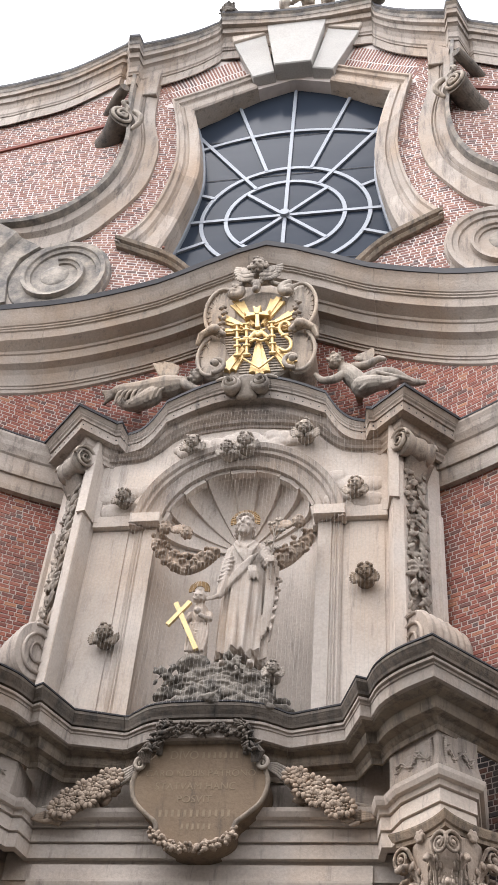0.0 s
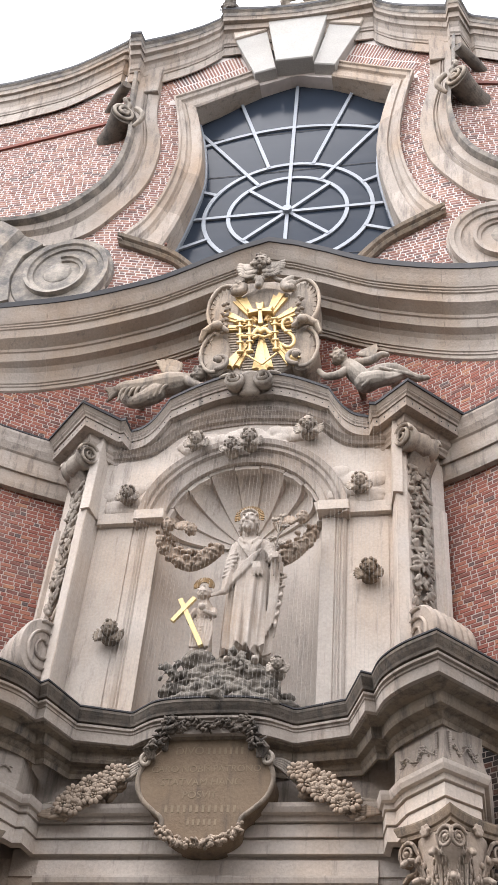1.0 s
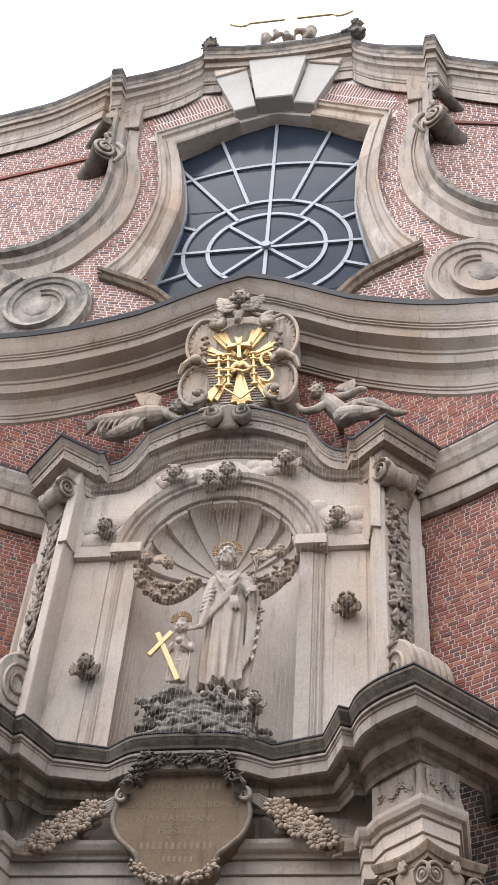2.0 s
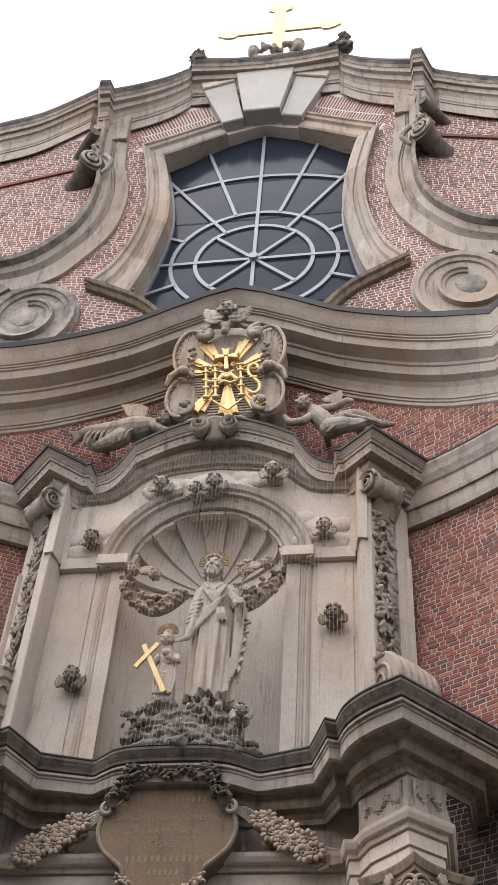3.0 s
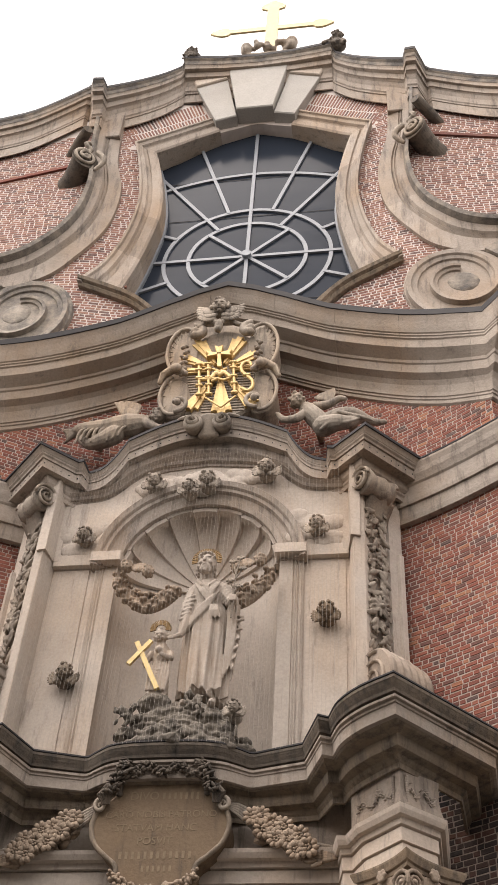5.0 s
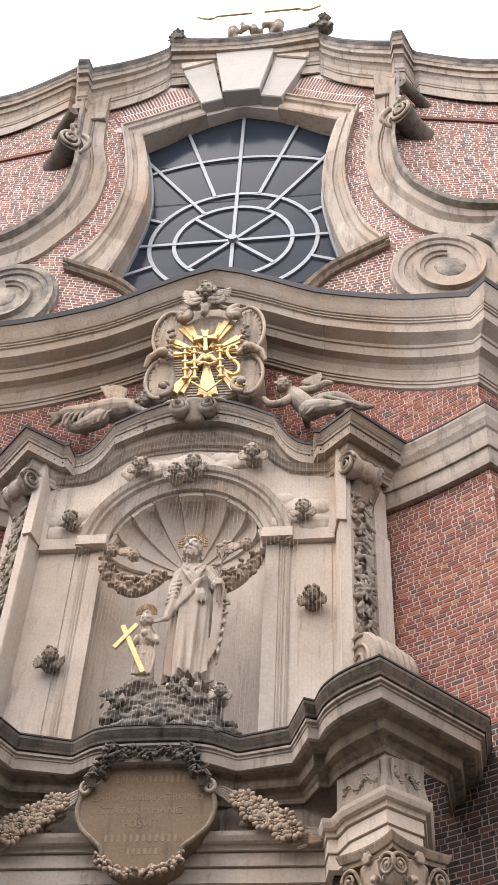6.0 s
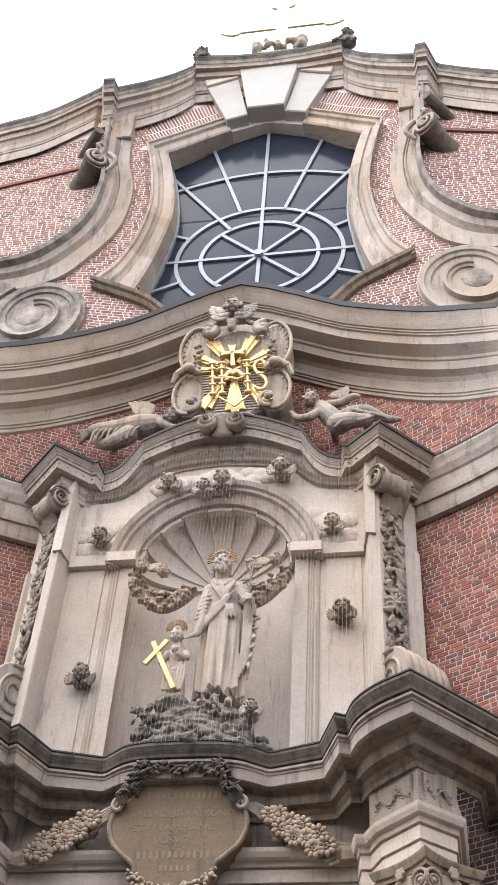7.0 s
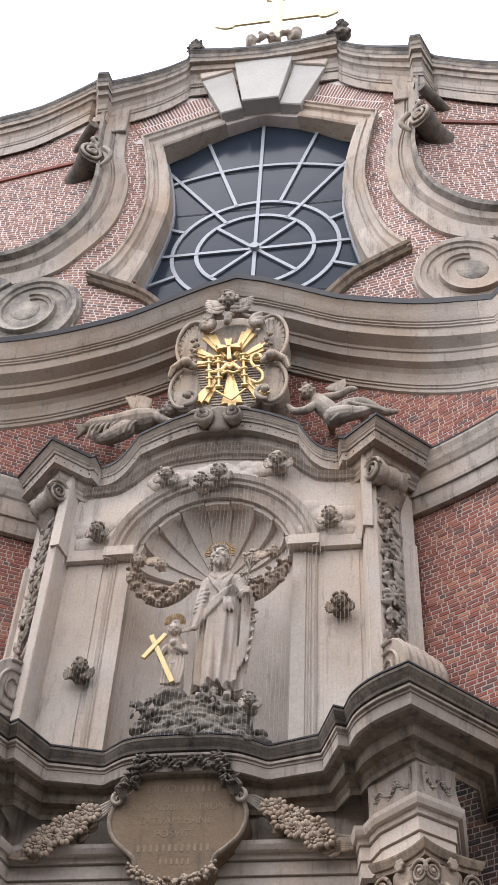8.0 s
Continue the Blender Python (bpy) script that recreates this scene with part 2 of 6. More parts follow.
def window_spans(x):
    """The openings of the window at x, as lower and upper edges."""
    x = max(0.0, abs(x) - 0.06)
    if x >= 1.59:
        return []
    top = interp(x, [(0, 19.33), (0.74, 19.02), (1.59, 18.34)])
    foot = interp(x, [(0, 13.3), (1.0, 13.72), (1.3, 14.08), (1.59, 14.42)])
    if x <= 1.335:
        return [(foot, top)]
    return [(foot, interp(x, [(1.335, 16.5), (1.39, 16.0), (1.49, 15.4), (1.59, 14.93)])), (interp(x, [(1.335, 16.5), (1.345, 16.95), (1.41, 17.5), (1.5, 18.0), (1.59, 18.34)]), top)]


def wall_sheet(name, xs, y, spans, depth, mat):
    """A wall from strips side by side; spans(x) gives the lower and upper ends of its solid stretches."""
    bm = bmesh.new()
    for a, b in zip(xs, xs[1:]):
        for (l0, h0), (l1, h1) in zip(spans(a, 1), spans(b, -1)):
            n = max(1, int((max(h0, h1) - min(l0, l1)) / 1.2))
            for dy, _ in ((0, 0), (depth, 0)):
                col = []
                for i in range(n + 1):
                    t = i / n
                    col.append((bm.verts.new((a, y(a) + dy, l0 + (h0 - l0) * t)), bm.verts.new((b, y(b) + dy, l1 + (h1 - l1) * t))))
                for p, q in zip(col, col[1:]):
                    bm.faces.new((p[0], p[1], q[1], q[0]))
            for t in (0, 1):
                za, zb = (l0, l1) if t == 0 else (h0, h1)
                bm.faces.new([bm.verts.new(v) for v in ((a, y(a), za), (b, y(b), zb), (b, y(b) + depth, zb), (a, y(a) + depth, za))])
    bmesh.ops.remove_doubles(bm, verts=bm.verts, dist=1e-4)
    return tagged(link(name, bm, mat), kind="structure")


# ---- ground ----
bm = bmesh.new()
bmesh.ops.create_grid(bm, x_segments=8, y_segments=8, size=400)
ground = tagged(link("ground", bm, PAVING), "grey stone street paving before the church", "ground", kind="structure")

# ---- brick walls (the mortar bed; the bricks stand on it) ----
xs = [i * 0.1 for i in range(-62, 63)]
xs = sorted(set([round(x, 3) for x in xs] + [3.05, -3.05, 3.35, -3.35]))
wall_lower = tagged(wall_sheet("wall_lower", xs, lambda x: y_low(x) + 0.002, lambda x, s: [(0, interp(x, COR) + 0.3)], 0.5, MORTAR),
                    "hollow red brick wall with pale lime joints", "wall")
ux = sorted(set([round(-6.2 + i * 0.1, 3) for i in range(125)] + [1.395, -1.395, 1.65, -1.65, 1.52, -1.52, 2.35, -2.35]))


def upper_wall():
    bm = bmesh.new()
    for a, b in zip(ux, ux[1:]):
        mid = (a + b) / 2
        n = len(window_spans(mid))
        edges = [lambda x: interp(x, COR) + 0.25]
        for k in range(n):
            for e in (0, 1):
                edges.append(lambda x, k=k, e=e: (window_spans(x) if len(window_spans(x)) == n else window_spans(mid))[k][e])
        edges.append(lambda x: interp(x, TOP) - 0.1)
        pieces = list(zip(edges[::2], edges[1::2]))
        for lo, hi in pieces:
            if hi(mid) < lo(mid):
                continue
            for dy in (0, 0.4):
                bm.faces.new([bm.verts.new(v) for v in ((a, y_up(a) + 0.002 + dy, lo(a)), (b, y_up(b) + 0.002 + dy, lo(b)), (b, y_up(b) + 0.002 + dy, hi(b)), (a, y_up(a) + 0.002 + dy, hi(a)))])
            for z in (lo, hi):
                bm.faces.new([bm.verts.new(v) for v in ((a, y_up(a) + 0.002, z(a)), (b, y_up(b) + 0.002, z(b)), (b, y_up(b) + 0.412, z(b)), (a, y_up(a) + 0.412, z(a)))])
    bmesh.ops.remove_doubles(bm, verts=bm.verts, dist=1e-4)
    return tagged(link("wall_upper", bm, CHALK), "faded red brick gable wall with white joints", "wall", kind="structure")


wall_upper = upper_wall()
# plain unseen walls added across the street, behind the camera, to block low sky
for k, (x0, x1, h) in enumerate(((-34, -9, 13.0), (-9, 9, 12.0), (9, 34, 13.5))):
    bm = bmesh.new()
    box(bm, (x0, -16, 0), (x1, -7, h))
    tagged(link("wall_sky_block", bm, SKYBLOCK), "plain unseen wall added across the street to block low sky light", "wall", kind="structure")
# sheet added behind the glass, coloured near-black for the unlit room
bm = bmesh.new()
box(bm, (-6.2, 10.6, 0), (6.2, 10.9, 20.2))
tagged(link("wall_unlit_room", bm, DARK), "near-black sheet standing for the unlit room behind the window", "wall", kind="structure")

# ---- main cornice: swept up to a point in the middle ----
CORNICE = [(0, 0.0), (0, 0.06), (0.05, 0.06), (0.05, 0.09), (0.08, 0.09), (0.08, 0.12), (0.13, 0.13), (0.22, 0.17), (0.26, 0.24), (0.26, 0.40), (0.38, 0.42),
           (0.38, 0.46), (0.42, 0.47), (0.44, 0.72), (0.56, 0.74), (0.56, 0.78), (0.585, 0.78), (0.585, 0.81), (0.61, 0.81), (0.61, 0.84), (0.66, 0.88), (0.74, 0.93), (0.82, 1.0), (0.84, 1.0), (0.94, -0.1)]


def wall_run(half, over, z, y):
    """Front and back lines of a moulding that follows the wall."""
    back = mirror([(x, y(x), z(x)) for x in half])
    front = []
    for i, p in enumerate(back):
        a = back[max(i - 1, 0)]
        b = back[min(i + 1, len(back) - 1)]
        d0, d1 = (p - a).xy, (b - p).xy
        n = []
        for d in (d0, d1):
            if d.length > 1e-6:
                d = d.normalized()
                n.append(Vector((d.y, -d.x)))
        m = sum(n, Vector((0, 0))) / len(n)
        m = m / max(m.length_squared, 0.35)
        front.append(Vector((p.x + m.x * over, p.y + m.y * over, p.z)))
    return front, back


LIFT = [(0, -0.05), (1.3, -0.03), (1.78, 0.05), (2.29, 0.15), (2.66, 0.23), (3.05, 0.26), (9, 0.26)]
half = [i * 0.0763 for i in range(40)] + [3.05]
b = [(x, y_low(x), interp(x, COR)) for x in half] + [(3.06, 8.36, 10.8), (3.35, 8.65, 10.8), (4.2, 8.65, 10.8), (6.2, 8.65, 10.8)]
f = [(x, 8.65 - 0.07 * x * x, interp(x, COR) + interp(x, LIFT)) for x in half] + [(3.22, 7.80, 11.06), (3.75, 8.3, 11.06), (4.3, 8.3, 11.06), (6.2, 8.3, 11.06)]
f, b = mirror(f), mirror(b)
main_cornice = thing("cornice_main", "grey sandstone cornice swept up to a middle point", "cornice", kind="structure")
moulding("cornice_stone", f, b, CORNICE, LEDGE, main_cornice, 0.85)
moulding("flashing", f, b, [(0.80, 1.012), (0.885, 1.02), (1.05, -0.85), (1.02, -0.85)], LEAD, main_cornice)

# ---- string course on the lower wall ----
STRING = [(0, 0.0), (0, 0.35), (0.06, 0.4), (0.2, 0.42), (0.2, 0.55), (0.24, 0.58), (0.42, 0.6), (0.44, 0.7), (0.47, 0.75), (0.52, 0.85), (0.58, 0.9), (0.64, 1.0), (0.67, 1.0), (0.72, 0)]
string = thing("cornice_string", "pale sandstone string course with lead edge", "cornice", kind="structure")
for sgn in (1, -1):
    f, b = wall_run([2.0, 2.2, 2.4, 2.6, 2.8, 3.05, 3.35, 4.2, 6.2], 0.2, lambda x: 9.57, y_low)
    k = len(f) // 2
    f, b = (f[k:], b[k:]) if sgn > 0 else (f[:k], b[:k])
    moulding("cornice_stone", f, b, STRING, STONE, string, 1.2)
    moulding("flashing", f, b, [(0.672, 1.03), (0.69, 1.03), (0.745, 0), (0.725, 0)], LEAD, string)

# ---- the shrine: panel wall, niche, corner pilasters ----
PY = 8.70      # face of the panel wall
NR, NZ = 0.83, 8.94     # the niche's half width and springing height


def niche_top(x):
    return NZ + math.sqrt(max(NR * NR - x * x, 0))


def shrine_wall():
    bm = bmesh.new()
    n = 40
    px = [-1.62] + [-NR + 2 * NR * i / n for i in range(n + 1)] + [1.62]
    for a, b in zip(px, px[1:]):
        inside = abs((a + b) / 2) < NR
        za, zb = (niche_top(a), niche_top(b)) if inside else (6.3, 6.3)
        top = 10.45 if inside else 10.1
        bm.faces.new([bm.verts.new(v) for v in ((a, PY, za), (b, PY, zb), (b, PY, top), (a, PY, top))])
    for s in (-1, 1):
        for q in ([(1.62, PY), (2.02, 9.3)],):
            (x0, y0), (x1, y1) = q
            bm.faces.new([bm.verts.new(v) for v in ((s * x0, y0, 6.3), (s * x1, y1, 6.3), (s * x1, y1, 10.1), (s * x0, y0, 10.1))])
    bmesh.ops.remove_doubles(bm, verts=bm.verts, dist=1e-4)
    return bm


shrine = thing("wall_shrine", "pale sandstone shrine front with a round-headed niche", "wall", kind="structure")
part("panel_wall", shrine_wall(), PALE, shrine)


def niche_shell():
    """The hollow of the niche: a half round below, a ribbed scallop shell above."""
    bm = bmesh.new()
    depth = 0.42
    rows = []
    for k in range(9):
        z = 6.5 + (NZ + 0.06 - 6.5) * k / 8
        rows.append([bm.verts.new((NR * math.cos(t), PY + depth * math.sin(t), z)) for t in (math.pi * i / 32 for i in range(33))])
    for A, B in zip(rows, rows[1:]):
        for i in range(32):
            bm.faces.new((A[i], A[i + 1], B[i + 1], B[i]))
    return bm


def scallop():
    bm = bmesh.new()
    depth, n, m = 0.40, 144, 14
    rows = []
    for j in range(m + 1):
        v = (math.pi / 2) * j / m
        row = []
        for i in range(n + 1):
            p = math.pi * i / n
            flute = (p / math.pi * 9) % 1.0
            saw = (1 - flute) if p < math.pi / 2 else flute
            if abs(p / math.pi - 0.5) < 1 / 18:
                saw = abs(flute - 0.5) * 2
            r = 1 - 0.085 * saw ** 1.6 * (0.35 + 0.65 * math.cos(v))
            row.append(bm.verts.new((NR * r * math.cos(p) * math.cos(v), PY + depth * math.sin(v) * r, NZ + NR * r * math.sin(p) * math.cos(v))))
        rows.append(row)
    for A, B in zip(rows, rows[1:]):
        for i in range(n):
            bm.faces.new((A[i], A[i + 1], B[i + 1], B[i]))
    return bm


niche = thing("niche", "round niche with a ribbed scallop shell head", "niche", kind="structure")
part("niche_wall", niche_shell(), PALE, niche, smooth=True)
part("scallop_shell", scallop(), PALE, niche)
for k in range(9):
    a0, a1 = math.pi * k / 9 + 0.004, math.pi * (k + 1) / 9 - 0.004
    r0, r1 = 0.765 + 0.02 * (k % 2), 0.81 + 0.01 * (k % 2)
    chord = [(r * math.cos(a), NZ + r * math.sin(a)) for r, a in ((r0, a0), (r1, a0), (r1 + 0.012, (a0 + a1) / 2), (r1, a1), (r0, a1), (r0 + 0.006, (a0 + a1) / 2))]
    part("shell_rim", slab(chord, PY + 0.0, PY + 0.09, 0.004), PALE, niche)
dome = bmesh.new()
rows = [[dome.verts.new(((NR + 0.012) * math.cos(math.pi * i / 32) * math.cos(v), PY + 0.44 * math.sin(v), NZ - 0.01 + (NR + 0.012) * math.sin(math.pi * i / 32) * math.cos(v))) for i in range(33)] for v in (math.pi / 2 * j / 10 for j in range(11))]
for A, B in zip(rows, rows[1:]):
    for i in range(32):
        dome.faces.new((A[i], A[i + 1], B[i + 1], B[i]))
part("niche_dome", dome, PALE, niche, smooth=True)


def arc(r, n=40, a0=0.0, a1=math.pi):
    return [(r * math.cos(a0 + (a1 - a0) * i / n), NZ + r * math.sin(a0 + (a1 - a0) * i / n)) for i in range(n + 1)]


flat = lambda x: PY
part("archivolt", ribbon(arc(NR - 0.01), arc(1.09), [(0, -0.12), (0, 0.05), (0.22, 0.07), (0.28, 0.045), (0.5, 0.06), (0.56, 0.1), (0.7, 0.1), (0.76, 0.13), (0.95, 0.15), (1, 0.13), (1, -0.01)], flat, 48), STONE, niche)
for s in (-1, 1):
    jamb = ribbon([(s * 0.82, 6.6), (s * 0.82, NZ)], [(s * 1.06, 6.6), (s * 1.06, NZ)],
                  [(0, -0.1), (0, 0.05), (0.55, 0.05), (0.58, 0.035), (0.64, 0.05), (0.7, 0.035), (0.76, 0.05), (0.8, 0.03), (0.9, 0.045), (1, 0.02), (1, -0.01)], flat, 6)
    part("jamb", jamb, PALE, niche, "ivory moulded sandstone jamb")
    bm = slab([(s * 1.12, 6.85), (s * 1.47, 6.85), (s * 1.47, 8.97), (s * 1.12, 8.97)], PY - 0.012, PY + 0.02, 0.01)
    part("panel", bm, PALE, shrine)
    # the field beside the arch stands proud of the panel, with a plain band along its foot
    curve = [(s * 1.085 * math.cos(t), NZ + 1.085 * math.sin(t)) for t in (0.06 + 1.2 * i / 14 for i in range(15))]
    part("spandrel", slab([(s * 1.49, 9.10)] + curve + [(s * 0.35, 10.2), (s * 1.49, 10.2)], PY - 0.055, PY + 0.02), PALE, shrine)
    part("spandrel_band", slab([(s * 1.06, 8.985), (s * 1.503, 8.985), (s * 1.503, 9.125), (s * 1.06, 9.125)], PY - 0.07, PY + 0.02, 0.006), PALE, shrine)
    wrap = [(1.44, 8.70), (1.445, PY - 0.07), (1.503, PY - 0.075), (1.535, 8.425), (1.63, 8.44), (1.64, 8.72)]
    part("shoulder", skin([[Vector((s * x, y, z)) for x, y in wrap] for z in (9.05, 10.05)]), PALE, shrine)
    # block over the jamb, turned into the niche
    part("jamb_block", slab([(s * 0.778, 8.965), (s * 1.095, 8.965), (s * 1.095, 9.085), (s * 0.778, 9.085)], PY - 0.158, PY + 0.14, 0.008), PALE, shrine)



def pilaster(s):
    """A corner pilaster set at half a right angle, with a carved drop, a console on top and a scroll at the foot."""
    p = thing("corner_pilaster", "sandstone pilaster set diagonally with a carved fruit drop", "pilaster", "corner pilasters")
    U = Vector((s * 0.7071, 0.7071, 0))     # along its face, outwards
    N = Vector((s * 0.7071, -0.7071, 0))    # out of its face
    O = Vector((s * 1.565, 8.45, 0))
    def at(u, n, z):
        return O + U * u + N * n + Vector((0, 0, z))
    W = 0.64
    pr = [(0.2, -0.25), (0, 0.0), (0.07, 0.0), (0.08, -0.03), (0.10, -0.03), (0.11, -0.045), (0.42, -0.045), (0.43, -0.03), (0.46, -0.03), (0.47, 0.0), (W, 0.0), (W, -0.35)]
    part("shaft", skin([[at(u, n, z) for u, n in pr] for z in (6.45, 9.0, 9.02, 10.0)]), PALE, p)
    ins = [(0, 0.0), (0.0, 0.045), (0.06, 0.045), (0.06, 0.0)]
    part("shaft_edge", skin([[at(u + W - 0.08, n, z) for u, n in ins] for z in (7.4, 9.1)]), PALE, p)
    # inner return beside the panel
    bm = skin([[Vector((s * x, y, z)) for x, y in ((1.572, 8.452), (1.555, 8.475), (1.497, 8.72), (1.765, 8.75), (1.665, 8.5))] for z in (6.45, 9.05, 10.0)])
    part("return", bm, PALE, p)
    # carved drop of fruit and flowers
    bm = bmesh.new()
    rnd = random.Random(5)
    z = 9.56
    while z > 7.86:
        for k in range(2):
            u = 0.285 + rnd.uniform(-0.09, 0.09)
            e = rnd.uniform(0.018, 0.032)
            blob(bm, at(u, rnd.uniform(-0.01, 0.03), z + rnd.uniform(-0.05, 0.05)), (e, e, e), (0, 0, 45), 1)
        for q in (-1, 1, -1, 1, -1, 1):
            blob(bm, at(0.285 + q * rnd.uniform(0.02, 0.13), rnd.uniform(-0.02, 0.045), z + rnd.uniform(-0.04, 0.04)), (rnd.uniform(0.05, 0.085), 0.018, rnd.uniform(0.022, 0.04)), (rnd.uniform(-25, 25), rnd.uniform(15, 80) * q, 45 * s), 1)
        z -= 0.08
    for zz in (8.3,):
        for k in range(11):
            t = k * 2 * math.pi / 11
            blob(bm, at(0.285 + 0.075 * math.cos(t), 0.05, zz + 0.08 * math.sin(t)), (0.058, 0.016, 0.019), (0, -math.degrees(t) if s > 0 else math.degrees(t), 45 * s), 1)
        blob(bm, at(0.285, 0.065, zz), 0.03, sub=1)
    carve("fruit_drop", bm, CARVED, "carved drop of flowers and fruit", "", 0.008, parent=p, smooth=0)
    # console roll under the pediment
    bm = bmesh.new()
    rings = []
    for k in range(7):
        u = 0.04 + 0.34 * k / 6
        r = (0.14, 0.125, 0.11, 0.12, 0.13, 0.11, 0.135)[k]
        rings.append([at(u, 0.1 + r * math.cos(t), 9.75 + 1.15 * r * math.sin(t)) for t in (2 * math.pi * i / 20 for i in range(20))])
    part("console_roll", skin(rings), CARVED, p, smooth=True)
    for u in (0.005, 0.40):
        rings = []
        for i in range(60):
            t = i / 59
            a = t * 4.6 * math.pi
            r = 0.13 * (1 - 0.85 * t)
            c = (0.1 + r * math.cos(a), 9.75 + 1.15 * r * math.sin(a))
            w = 0.016 * (1 - 0.5 * t)
            rings.append([at(u + du, c[0] + w * math.cos(q) * math.cos(a), c[1] + w * math.cos(q) * math.sin(a)) for q, du in ((0, 0), (math.pi / 2, 0.03), (math.pi, 0), (-math.pi / 2, -0.03))])
        part("spiral", skin(rings), CARVED, p, smooth=True)
    rings = []
    for k in range(9):
        t = k / 8
        n = 0.12 * (1 - t) ** 1.5
        z = 9.64 - 0.2 * t
        rings.append([at(u, n + d, z) for u, d in ((0.14, 0), (0.2, 0.015), (0.3, 0.03), (0.4, 0.015), (0.46, 0), (0.46, -0.25), (0.14, -0.25))])
    part("console_tail", skin(rings), CARVED, p, smooth=True)
    # scroll at the foot
    rings = []
    for k in range(25):
        u = 0.12 + 0.54 * k / 24
        r = 0.2 * (1 + 0.09 * abs(math.sin(k * math.pi / 4))) * (1 if k < 14 else 1 - 0.008 * (k - 14))
        rings.append([at(u, 0.08 + r * 1.1 * math.cos(t), 7.40 + 1.5 * r * math.sin(t)) for t in (2 * math.pi * i / 28 for i in range(28))])
    part("foot_scroll", skin(rings), STONE, p)
    rings = []
    for i in range(64):
        t = i / 63
        a = math.pi * 0.4 + t * 4.4 * math.pi
        r = 0.20 * (1 - 0.8 * t)
        c = (0.08 + r * math.cos(a), 7.40 + 1.4 * r * math.sin(a))
        w = 0.02 * (1 - 0.4 * t)
        rings.append([at(0.115 + du, c[0] + w * math.cos(q) * math.cos(a), c[1] + w * math.cos(q) * math.sin(a)) for q, du in ((0, 0), (math.pi / 2, 0.03), (math.pi, 0), (-math.pi / 2, -0.03))])
    part("foot_spiral", skin(rings), STONE, p, smooth=True)
    return p


for s in (-1, 1):
    pilaster(s)

# ---- pediment over the shrine ----
PF = spline([(0, 8.40, 10.83), (0.26, 8.40, 10.82), (0.55, 8.41, 10.72), (0.87, 8.43, 10.56)], 5) + \
    spline([(0.875, 8.43, 10.545), (0.93, 8.44, 10.44), (1.02, 8.46, 10.3), (1.14, 8.5, 10.215), (1.285, 8.54, 10.2)], 4) + \
    [Vector(p) for p in ((1.31, 8.37, 10.22), (1.37, 8.39, 10.23), (1.72, 8.10, 10.25), (2.33, 8.71, 10.25), (2.45, 8.83, 10.25))]
PB = []
for p in PF[:-5]:
    PB.append(Vector((p.x, 8.69, p.z)))
PB += [Vector(p) for p in ((1.40, 8.69, 10.22), (1.45, 8.67, 10.23), (1.64, 8.47, 10.25), (2.06, 8.89, 10.25), (2.2, 9.1, 10.25))]
PED = [(-0.42, 0), (-0.42, 0.12), (-0.38, 0.14), (-0.36, 0.2), (-0.33, 0.2), (-0.3, 0.3), (-0.25, 0.34), (-0.22, 0.36), (-0.22, 0.68), (-0.11, 0.7), (-0.11, 0.76), (-0.085, 0.78), (-0.07, 0.84), (-0.055, 0.86), (-0.055, 0)]
PEDTOP = [(-0.053, 0), (-0.053, 0.87), (-0.03, 0.92), (-0.005, 0.99), (0, 0.99), (0.03, 0)]
pediment = thing("pediment", "swept sandstone pediment with lead-covered top over the shrine", "pediment")
moulding("cornice_stone", mirror(PF), mirror(PB), PED, STONE, pediment, 0.8)
moulding("top_moulding", mirror(PF), mirror(PB), PEDTOP, LEDGE, pediment, 0.8)
moulding("flashing", mirror(PF), mirror(PB), [(-0.006, 1.0), (-0.006, 1.035), (0.03, 1.035), (0.06, -0.9), (0.035, -0.9)], LEAD, pediment)
bm = bmesh.new()
for f, b in zip(along(mirror(PF), 64), along(mirror(PB), 64)):
    p = b.lerp(f, 0.685)
    blob(bm, (p.x, p.y, p.z - 0.165), 0.009, sub=1)
tagged(part("stud", bm, IRON, pediment, "row of small iron fixing studs"), kind="stuff")
# flat field behind the pediment, and the curled moulding over the arch
field = [(x, z - 0.13) for x, _, z in mirror(PF[:-4])]
bm = slab([(-1.6, 9.9)] + field + [(1.6, 9.9)], PY - 0.03, PY + 0.6)
part("pediment_field", bm, PALE, pediment)
lo = [(0, 10.33), (0.5, 10.27), (0.75, 10.15), (0.92, 9.98), (1.1, 9.86), (1.45, 9.83)]
lo = [tuple(p) for p in spline([(x, 0, z) for x, z in lo], 4)]
run = mirror(lo)
part("inner_moulding", ribbon([(p.x, p.z) for p in run], [(p.x, p.z + 0.09) for p in run], [(0, 0), (0, 0.05), (0.3, 0.06), (0.4, 0.1), (0.7, 0.12), (1, 0.16), (1, 0)], flat, 70), STONE, pediment)
for s in (-1, 1):
    for zz, rr in ((10.71, 0.105),):
        rings = []
        for i in range(56):
            t = i / 55
            a = math.pi * 0.5 + s * t * 4.4 * math.pi
            r = rr * (1 - 0.85 * t)
            c = Vector((s * 0.17 + r * math.cos(a), 0, zz + r * math.sin(a)))
            w = 0.026 * (1 - 0.55 * t)
            rings.append([Vector((c.x + w * math.cos(q) * math.cos(a), 8.36 + dy - 0.05 * t, c.z + w * math.cos(q) * math.sin(a))) for q, dy in ((0, 0.0), (math.pi / 2, -0.05), (math.pi, 0), (-math.pi / 2, 0.12))])
        part("volute", skin(rings), CARVED, pediment, smooth=True)
bm = bmesh.new()
